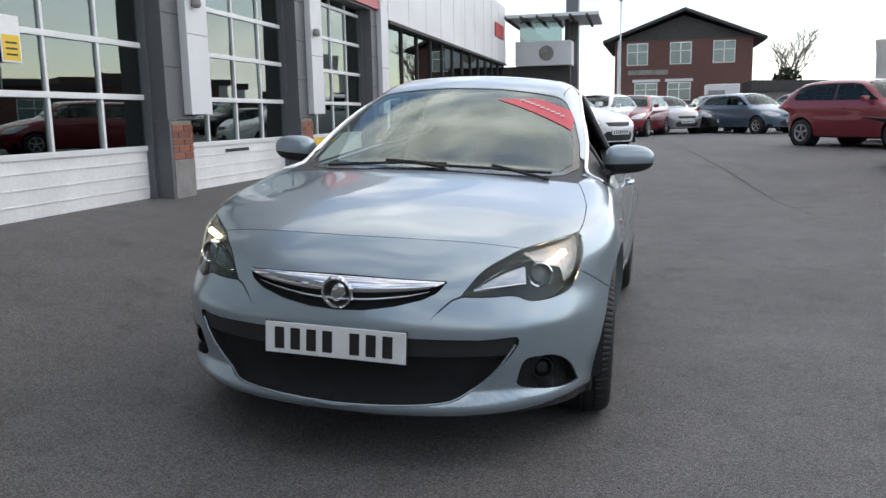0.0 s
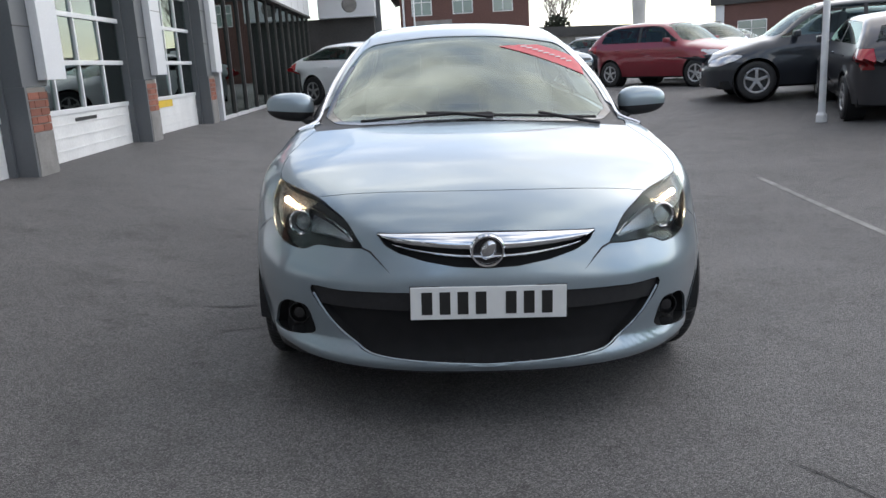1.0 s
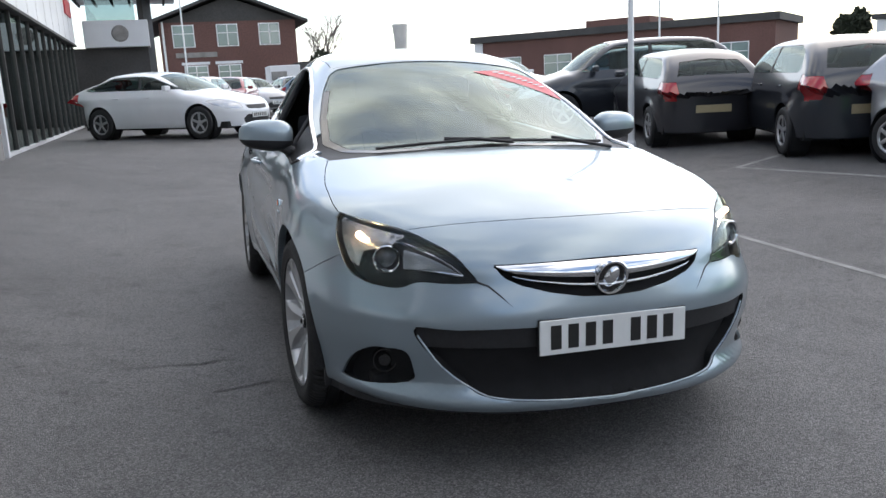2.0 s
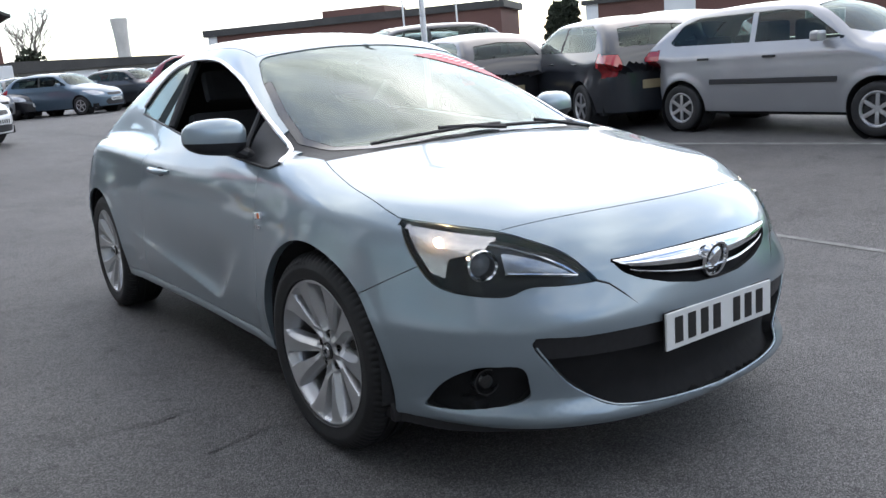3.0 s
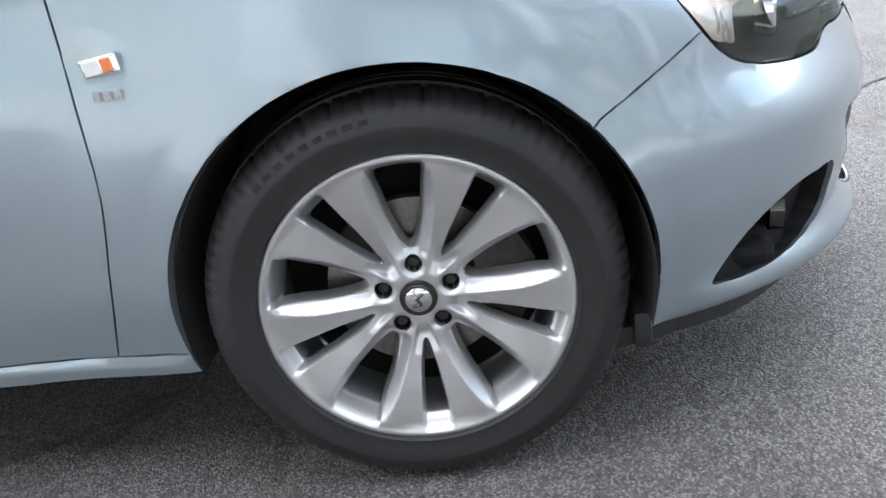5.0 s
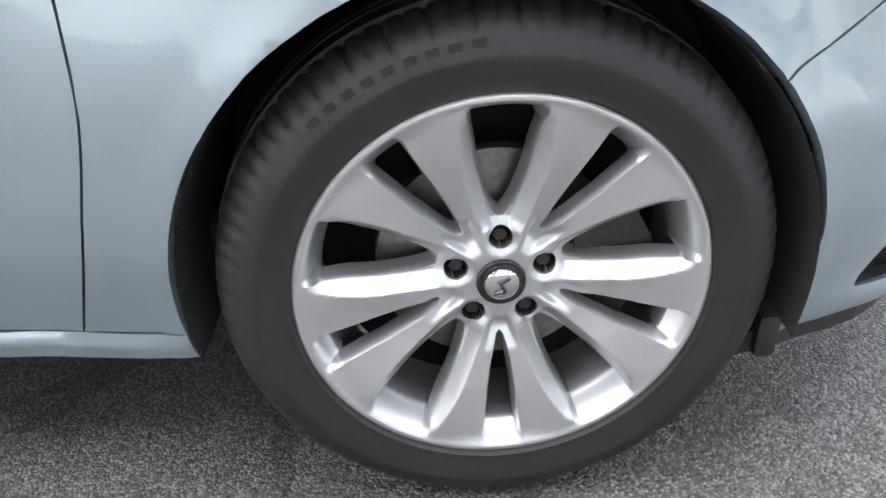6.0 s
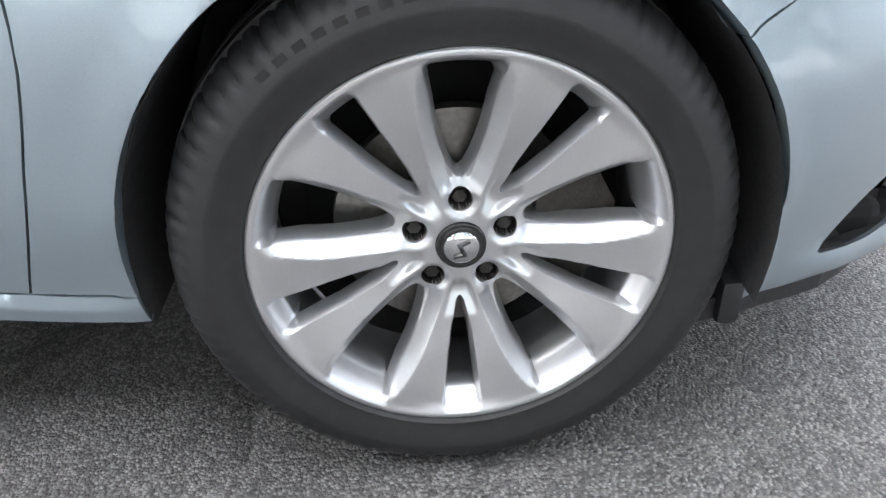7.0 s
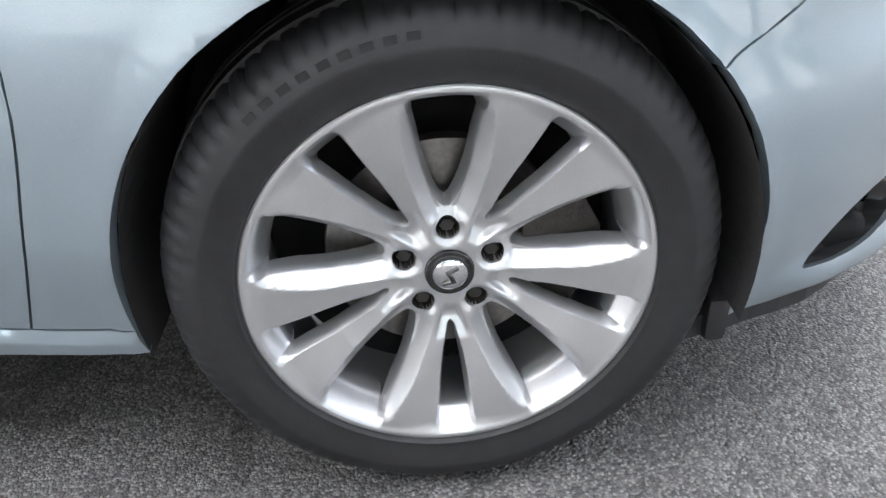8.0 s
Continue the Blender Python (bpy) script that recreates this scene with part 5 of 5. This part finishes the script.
low = empty("long_low_building", pose(21.8, 60, -0.2, 0, 0, -50.8), "long low brick building with a flat grey roof edge", "building")
part("wall", boxed(0, 23, 0, 8, -.2, 4.4), OLD_BRICK, low)
part("pale_end", boxed(-.04, .7, -.06, 0, -.2, 4.4), WHITE_PANEL, low)
part("roof_edge", boxed(-.3, 23.3, -.3, 8.3, 4.4, 4.9), ROOF_GREY, low)
part("upper_storey", boxed(9, 14, 1.5, 7, 4.9, 5.5), OLD_BRICK, low)
for k in range(5):
    far_window(low, 3 + k * 4.3, 0, 2.4, 2.2, 1.4)
shed = empty("far_shed", pose(8.0, 60, 0.1), "low grey shed with a long roof", "building")
part("wall", boxed(0, 14, 0, 6, -.2, 2.6), CONCRETE, shed)
part("roof", extruded([(-.4, 2.5), (14.4, 2.5), (14.4, 2.9), (-.4, 3.3)], -.4, 6.4), ROOF_GREY, shed)
part("white_end", boxed(3.0, 5.2, -.06, -.01, .2, 2.4), WHITE_PANEL, shed)
unit = empty("far_unit", pose(45.1, 31.2, -0.55, 0, 0, -56), "distant brick unit with a pale gable", "building")
part("wall", boxed(-8.2, 26, 0, 10, -.2, 4.3), OLD_BRICK, unit)
part("pale_end", boxed(-8.24, -7.4, -.06, 0, -.2, 4.3), WHITE_PANEL, unit)
part("roof", boxed(-8.5, 26.3, -.3, 10.3, 4.3, 4.6), ROOF_GREY, unit)
part("pale_wall", boxed(-3, -1, -.05, -.01, 1.5, 4.2), WHITE_PANEL, unit)
for k in range(5):
    far_window(unit, -6 + k * 6.4, 0, 2.4, 2.2, 1.4)
hut = part("site_hut", boxed(3.7, 5.5, 45.5, 48, .3, 2.75, .05), WHITE_PANEL)
tagged(hut, "pale blue-white low trailer body behind the parked cars", "trailer")
part("stripe", boxed(3.8, 4.7, 45.47, 45.49, 1.9, 2.4), CONCRETE, hut)
stack = part("flared_tower", lathe([(.95, 0), (.80, 1.8), (.72, 3.2), (.80, 4.7), (.95, 5.7), (.90, 5.75), (.6, 5.6)], 28, "Z"), PALE_RENDER)
stack.matrix_world = pose(22.2, 85, 0.3) @ Matrix.Diagonal((.9, .9, 1.3, 1))
tagged(stack, "pale flared tower far behind the yard", "tower")
for x, y, h in ((5.45, 8.15, 6.0), (19.85, 30, 7.5), (23, 30, 8.0), (-0.9, 40, 6.5)):
    pole = part("light_pole", tube([(0, 0, 0), (0, 0, h * .5), (0, 0, h)], [.05, .042, .035], 10), ALU)
    pole.matrix_world = pose(x, y, yard_height(x, y))
    tagged(pole, "slim pale metal light pole", "light pole", "light poles")
    part("pole_head", boxed(-.1, .1, -.45, .05, h - .05, h + .04, .02), ALU, pole)
    part("base_collar", lathe([(.075, 0), (.075, .10), (.052, .14)], 16, "Z"), ALU, pole)

# ---- trees ----
BARK = material("bare_bark", (0.20, 0.18, 0.165), 0.95, grain=0.25, grain_scale=30, bump=0.3, bump_scale=60)
HEDGE = material("dark_evergreen", (0.030, 0.038, 0.022), 0.9, grain=0.35, grain_scale=8)


def bare_tree(x, y, height, seed, spread=0.5):
    rnd = random.Random(seed)
    t = empty("bare_tree", pose(x, y, -.1), "leafless tree with a fine spread of twigs", "tree")
    trunk, limbs, twigs = bmesh.new(), bmesh.new(), bmesh.new()

    def grow(p, d, length, r, depth):
        q = p + d * length
        mid = p + d * length * .5 + Vector((rnd.uniform(-1, 1), rnd.uniform(-1, 1), 0)) * length * .06
        tube([p, mid, q], [r, r * .8, r * .6], 6 if depth < 2 else 4, trunk if depth == 0 else (limbs if depth < 3 else twigs))
        if depth >= 5:
            return
        for _ in range(4 if depth < 2 else 3):
            nd = (d + Vector((rnd.uniform(-1, 1), rnd.uniform(-1, 1), rnd.uniform(-.15, .5))) * spread * 1.25).normalized()
            grow(p + d * length * rnd.uniform(.55, 1.0), nd, length * rnd.uniform(.58, .78), r * .55, depth + 1)
    grow(Vector((0, 0, 0)), Vector((0, 0, 1)), height * .30, height * .022, 0)
    part("trunk", trunk, BARK, t)
    part("limbs", limbs, BARK, t)
    part("crown", twigs, BARK, t)
    return t


bare_tree(15.3, 95, 14.0, 4, 0.62)
bare_tree(4.5, 120, 12.5, 9)


def evergreen(x, y, w, h, seed):
    rnd = random.Random(seed)
    t = empty("evergreen_shrub", pose(x, y, 0), "dark dense evergreen shrub", "shrub")
    b = bmesh.new()
    for _ in range(1500):
        a, e = rnd.uniform(0, 2 * math.pi), rnd.uniform(-.2, 1.45)
        k = rnd.uniform(.72, 1.06)
        c = Vector((math.cos(a) * math.cos(e) * w * k, math.sin(a) * math.cos(e) * w * k, max(.1, math.sin(e) * h * k)))
        s = rnd.uniform(.12, .30)
        u, v = Vector((rnd.uniform(-1, 1), rnd.uniform(-1, 1), rnd.uniform(-1, 1))).normalized() * s, Vector((rnd.uniform(-1, 1), rnd.uniform(-1, 1), rnd.uniform(-1, 1))).normalized() * s
        b.faces.new([b.verts.new(c + o) for o in (u, v, -u, -v)])
    part("crown", b, HEDGE, t)
    part("trunk", tube([(0, 0, 0), (0, 0, h * .7)], [.2, .1]), BARK, t)


evergreen(13.9, 88, 2.4, 5.2, 2)
evergreen(46, 45, 1.1, 4.8, 3)
evergreen(44, 44.5, 1.0, 4.3, 5)

# ---- parked cars ----
WHEEL_SILVER = material("parked_wheel_silver", (0.45, 0.45, 0.46), 0.35, 0.7, grain=0.06)
TRIM_BLACK = material("dull_black_trim", (0.025, 0.025, 0.027), 0.6, grain=0.15)


def parked_wheel(parent, x, y, r, width, spokes):
    side = 1 if x > 0 else -1
    w = part("wheel", lathe([(r * .62, .5 * width), (r * .66, .48 * width), (r * .64, .42 * width), (r * .56, .30 * width), (.0, .26 * width)], 28, "X"), TRIM_BLACK, parent, smooth=True)
    w.matrix_local = pose(x, y, r, 0, 0, 0 if side > 0 else 180)
    part("tyre", lathe([(r * .62, .44 * width), (r * .70, .50 * width), (r * .85, .52 * width), (r * .95, .47 * width), (r, .36 * width), (r, -.36 * width), (r * .95, -.47 * width), (r * .62, -.44 * width)], 36, "X"), RUBBER, w, smooth=True)
    rim = lathe([(r * .66, .49 * width), (r * .63, .50 * width), (r * .58, .46 * width), (r * .56, .40 * width)], 28, "X")
    lathe([(.0, .46 * width), (r * .14, .45 * width), (r * .17, .40 * width)], 16, "X", rim)
    for k in range(spokes):
        m = pose(0, 0, 0, 360 * k / spokes, 0, 0)
        box(rim, .38 * width, .455 * width, -r * .075, r * .075, r * .10, r * .60, .004, m)
    part("rim", rim, WHEEL_SILVER, w, smooth=True)
    return w


def parked_car(label, mat, at, heading, fo=0.80, wb=2.50, ro=0.68, hw=0.85, h=1.48, cowl=1.0, belt=0.98, screen=0.32, roof0=1.05, roof1=2.75, wheel_r=0.30, spokes=5, dark_bumper=False, strips=False, smooth=False, name="parked_car", group="parked cars"):
    """A parked car: nose to -y in its own frame, front axle at the origin; at: the middle of the front axle; heading: where the nose points."""
    tail = wb + ro
    wide = curve((.1, .88), (.3, .95), (.6, 1.0), (.85, .98), (1.05, .93), (1.3, .86))
    nose = curve((.1, .90), (.25, .99), (.5, 1.0), (.7, .95), (.9, .8))
    crown = curve((-fo - .1, .55), (-fo + .02, .68), (-fo + .16, .78), (-.15, cowl - .08), (screen, cowl), (screen + .4, belt + .02), (tail - .1, belt + .05), (tail + .2, belt - .1))
    roof = curve((screen - .5, cowl - .25), (screen - .05, cowl - .02), (roof0 - .15, h - .10), (roof0 + .15, h - .03), ((roof0 + roof1) / 2, h), (roof1 - .2, h - .03), (roof1 + .1, h - .14), (tail - .03, belt + .08), (tail + .3, .5))

    def field(p):
        x, y, z = np.abs(p[:, 0]), p[:, 1], p[:, 2]
        w = hw * wide(z)
        for yc in (0.0, wb):
            w = w + .015 * (1 - step(np.hypot(y - yc, z - wheel_r), wheel_r + .09, wheel_r + .13))
        q = np.where(y < .1, (.1 - y) / ((fo + .1) * nose(z)), np.where(y > wb, (y - wb) / ro, 0.0))
        n = np.where(y > 1, 3.4, 2.5)
        side = ((((x / w) ** n + q ** n) ** (1 / n)) - 1) * w
        low = smax(smax(side, z - crown(y) + .10 * (x / hw) ** 2, .16), .20 - z, .03)
        wc = (hw * .93 - .40 * (z - belt))
        cab = smax(np.maximum(z - roof(y - .15 * x * x) + .05 * (x / .6) ** 2, .8 - z), x - wc, .10)
        return smin(low, cab, .04)

    ang = math.degrees(math.atan2(heading[0], -heading[1]))
    base = yard_height(*at)
    hv = Vector((heading[0], heading[1], 0)).normalized()
    ahead, behind = (yard_height(at[0] - hv.x * d, at[1] - hv.y * d) for d in (0, wb))
    car = empty(name, pose(at[0], at[1], base, 0, 0, ang) @ pose(0, 0, 0, math.degrees(math.atan2(behind - ahead, wb))), label, "car", group)
    b = shell(field, 0.0, wb, .58, *((60, 72, 44) if smooth else (40, 44, 22)))
    zb = belt + .03
    side_poly = [(screen + .22, zb), (roof0 + .02, h - .145), (roof0 + .3, h - .11), (roof1 - .25, h - .115), (roof1 - .02, h - .19), (tail - .32, zb + .06), (tail - .40, zb + .02)]
    mid = (screen + roof1) / 2 + .12
    scr = [(-.1, screen + .02), (hw * .55, screen + .06), (hw * .78, screen + .20), (hw * .60, roof0 - .03), (-.1, roof0 + .0)]
    back = [(-.1, zb + .06), (hw * .66, zb + .06), (hw * .55, h - .17), (-.1, h - .13)]
    fields = {
        "arch": lambda c: np.where(np.abs(c[:, 0]) > .4, np.minimum(np.hypot(c[:, 1], c[:, 2] - wheel_r), np.hypot(c[:, 1] - wb, c[:, 2] - wheel_r)) - wheel_r - .055, 1.0),
        "side": lambda c: np.where((np.abs(c[:, 0]) > .4) & (c[:, 2] > .85), inside(side_poly, c[:, 1], c[:, 2]), 1.0),
        "screen": lambda c: np.where((c[:, 2] > cowl - .05) & (c[:, 1] < roof0 + .3), inside(scr, np.abs(c[:, 0]), c[:, 1]), 1.0),
        "back": lambda c: np.where(c[:, 1] > roof1 - .25, inside(back, np.abs(c[:, 0]), c[:, 2]), 1.0),
        "head": lambda c: np.where(c[:, 1] < 0, inside([(.42, .60), (.70, .60), (hw * .93, .68), (hw * .95, .78), (hw * .78, .80), (.46, .70)], np.abs(c[:, 0]), c[:, 2]), 1.0),
        "mouth": lambda c: np.where(c[:, 1] < -.3, inside([(-.1, .46), (.36, .46), (.46, .38), (.40, .27), (-.1, .26)], np.abs(c[:, 0]), c[:, 2]), 1.0),
        "upper": lambda c: np.where(c[:, 1] < -.3, inside([(-.1, .66), (.36, .66), (.32, .58), (-.1, .56)], np.abs(c[:, 0]), c[:, 2]), 1.0),
        "tail": lambda c: np.where(c[:, 1] > tail - .17, inside([(hw * .66, .70), (hw * 1.1, .70), (hw * 1.1, zb - .02), (hw * .72, zb - .02)], np.abs(c[:, 0]), c[:, 2]), 1.0),
        "hem": lambda c: c[:, 2] - .235,
        "post": lambda c: np.where(np.abs(c[:, 0]) > .4, np.abs(c[:, 1] - mid - .1 * (c[:, 2] - zb)) - .035, 1.0),
    }
    for f in fields.values():
        cut(b, f)
    b.normal_update()
    for v in b.verts:
        if v.co.x == 0.0:
            v.normal = Vector((0, v.normal.y, v.normal.z)).normalized()
    cen = np.array([f.calc_center_median() for f in b.faces])
    val = {k: f(cen) for k, f in fields.items()}
    sets = {}
    for i, f in enumerate(b.faces):
        s = {k: v[i] for k, v in val.items()}
        if s["arch"] < 0 or s["hem"] < 0:
            continue
        k = "headlight" if s["head"] < 0 else "mouth" if s["mouth"] < 0 else "upper" if s["upper"] < 0 else "tail" if s["tail"] < 0 else "body"
        if s["side"] < 0:
            k = "post" if s["post"] < 0 else ("front_window" if cen[i][1] < mid else "rear_window")
        elif s["screen"] < 0:
            k = "windscreen"
        elif s["back"] < 0:
            k = "back_window"
        elif dark_bumper and cen[i][2] < .42 and (cen[i][1] < -.25 or cen[i][1] > wb + .25):
            k = "bumper"
        sets.setdefault(k, []).append(f)
    panel("body", b, sets["body"], mat, car, both=True)
    for key, m in (("windscreen", DARK_GLASS), ("back_window", DARK_GLASS), ("mouth", TRIM_BLACK), ("upper", TRIM_BLACK), ("bumper", TRIM_BLACK)):
        if key in sets:
            panel({"mouth": "lower_grille", "upper": "grille"}.get(key, key), b, sets[key], m, car, both=True, inward=.006, flange=.01)
    for mirrored in (False, True):
        for key, m in (("front_window", DARK_GLASS), ("rear_window", DARK_GLASS), ("post", mat if strips else TRIM_BLACK), ("headlight", LAMP_SILVER), ("tail", RED_LENS)):
            if key in sets:
                panel({"tail": "tail_light", "post": "door_post"}.get(key, key), b, sets[key], m, car, mirror=mirrored, inward=.003, flange=.01)
    # cabin shade, seats, arches
    part("cabin", boxed(-hw * .80, hw * .80, screen + .3, tail - .35, .3, belt - .02, .05), INTERIOR, car)
    for x in (-.36, .36):
        part("seat", boxed(x - .22, x + .22, screen + 1.15, screen + 1.30, belt - .1, h - .22, .05), SEAT_CLOTH, car)
        part("rear_seat", boxed(x - .25, x + .25, screen + 1.95, screen + 2.1, belt - .1, h - .35, .05), SEAT_CLOTH, car)
    part("underside", boxed(-hw * .86, hw * .86, -fo * .7, tail - .2, .20, .34), DARK_CAVITY, car)
    for side in (-1, 1):
        for yc in (0.0, wb):
            part("arch_well", lathe([(wheel_r + .052, .12), (wheel_r + .052, -.12), (.0, -.13)], 24, "X"), DARK_CAVITY, car).matrix_local = pose(side * (hw - .14), yc, wheel_r, 0, 0, 0 if side > 0 else 180)
            parked_wheel(car, side * (hw - .09), yc, wheel_r, .19, spokes)
        part("side_mirror", boxed(-.085, .085, -.05, .05, -.055, .055, .03), mat, car).matrix_local = pose(side * (hw + .06), screen + .42, belt + .06)
        for yh in (mid - .25, mid + .62):
            if yh < tail - .5:
                part("door_handle", boxed(-.015, .015, -.08, .08, -.014, .014, .01), TRIM_BLACK if dark_bumper or strips else mat, car).matrix_local = pose(side * (hw * .985), yh, belt - .12)
        if dark_bumper or strips:
            part("rubbing_strip", boxed(-.012, .012, .42, wb - .42, -.03, .03, .008), TRIM_BLACK, car).matrix_local = pose(side * (hw + .004), 0, .58)
    part("number_plate", boxed(-.26, .26, -.01, .01, -.055, .055), PLATE_WHITE, car).matrix_local = pose(0, -fo - .008, .45)
    part("rear_plate", boxed(-.26, .26, -.01, .01, -.055, .055), PLATE_YELLOW, car).matrix_local = pose(0, tail + .006, .58)
    for k in range(7):
        part("plate_bar", boxed(-.017, .017, -.012, -.0105, -.036, .036), PLATE_BLACK, car).matrix_local = pose(-.205 + .066 * k, -fo - .008, .45)
    b.free()
    return car


LAMP_SILVER = material("lamp_unit", (0.55, 0.56, 0.58), 0.12, 0.5, coat=1.0, grain=0.2, grain_scale=25)
PLATE_YELLOW = material("plate_yellow", (0.40, 0.33, 0.20), 0.4, grain=0.05)
RED_CAR = paint("deep_red_paint", (0.20, 0.010, 0.022), 0.3)
NAVY_CAR = paint("near_black_paint", (0.018, 0.022, 0.030), 0.3)
CHARCOAL_CAR = paint("charcoal_paint", (0.030, 0.030, 0.036), 0.4)
SILVER_CAR = paint("pale_silver_paint", (0.35, 0.355, 0.37), 0.5)
GREEN_CAR = paint("bright_green_paint", (0.10, 0.42, 0.07), 0.2)
WHITE_CAR = paint("white_paint", (0.72, 0.73, 0.75), 0.0)
BLUE_CAR = paint("slate_blue_paint", (0.10, 0.15, 0.20), 0.5)
PALE_BLUE_CAR = paint("pale_blue_paint", (0.25, 0.33, 0.40), 0.5)

parked_car("deep red five-door hatchback parked across the yard", RED_CAR, (6.4, 15.2), (.58, -.81), h=1.49)
parked_car("near-black people carrier parked nose out", NAVY_CAR, (5.66, 11.5), (-.96, .20), h=1.62, wb=2.7, fo=.85, ro=.75, hw=.90, cowl=1.06, belt=1.02, screen=.20, roof0=1.05, roof1=3.0, wheel_r=.33)
parked_car("charcoal hatchback seen from its tail", CHARCOAL_CAR, (7.2, 10.2), (.30, .95), h=1.43, wb=2.5, hw=.80, smooth=True)
parked_car("small pale silver five-door city car with dark side strips", SILVER_CAR, (6.9, 1.55), (-.04, -1.0), h=1.43, wb=2.40, fo=.62, ro=.54, hw=.75, cowl=1.0, belt=.96, screen=.18, roof0=.85, roof1=2.5, wheel_r=.275, strips=True, smooth=True, spokes=6)
parked_car("bright green hatchback parked at an angle", GREEN_CAR, (5.3, -0.75), (-.80, .60), h=1.46, wb=2.45, smooth=True)
parked_car("white three-door coupe parked by the showroom", WHITE_CAR, (-0.38, 15.1), (.76, -.65), h=1.44, wb=2.7, fo=.88, ro=.75, hw=.90, cowl=1.0, belt=1.0, screen=.30, roof0=1.25, roof1=2.6, wheel_r=.335)
ROW = (("dark red hatchback in the far row", RED_CAR, -0.06, 25.15, -.25), ("white hatchback in the far row", WHITE_CAR, -1.26, 22.75, -.3), ("silver coupe in the far row", SILVER_CAR, 1.78, 28.35, .5), ("near-black hatchback in the far row", CHARCOAL_CAR, 3.38, 29.15, .1), ("slate blue hatchback in the far row", BLUE_CAR, 5.06, 27.31, .75), ("dark grey hatchback in the far row", CHARCOAL_CAR, 7.62, 28.35, .6), ("pale blue hatchback in the far row", PALE_BLUE_CAR, 9.86, 29.55, .55), ("charcoal hatchback at the end of the far row", CHARCOAL_CAR, 11.62, 26.35, .4))
for text, mat, x, y, lean in ROW:
    parked_car(text, mat, (x, y), (lean, -1.0), group="far row of cars", h=1.46)
for text, mat, x, y, hd in (("dark hatchback beyond the people carrier", NAVY_CAR, 7.86, 7.47, (.40, .92)), ("silver saloon behind the charcoal hatchback", SILVER_CAR, 8.74, 7.31, (.40, .92)), ("near-black hatchback between the parked cars", NAVY_CAR, 10.3, 9.6, (.45, .89)), ("dark hatchback behind the silver city car", CHARCOAL_CAR, 9.2, 0.3, (-.9, .3)), ("pale silver hatchback behind the people carrier", SILVER_CAR, 7.6, 17.0, (.41, -.91)), ("slate blue hatchback behind the parked row", BLUE_CAR, 9.46, 11.15, (.41, -.91))):
    parked_car(text, mat, (x, y), hd, h=1.47, smooth="between" in text)
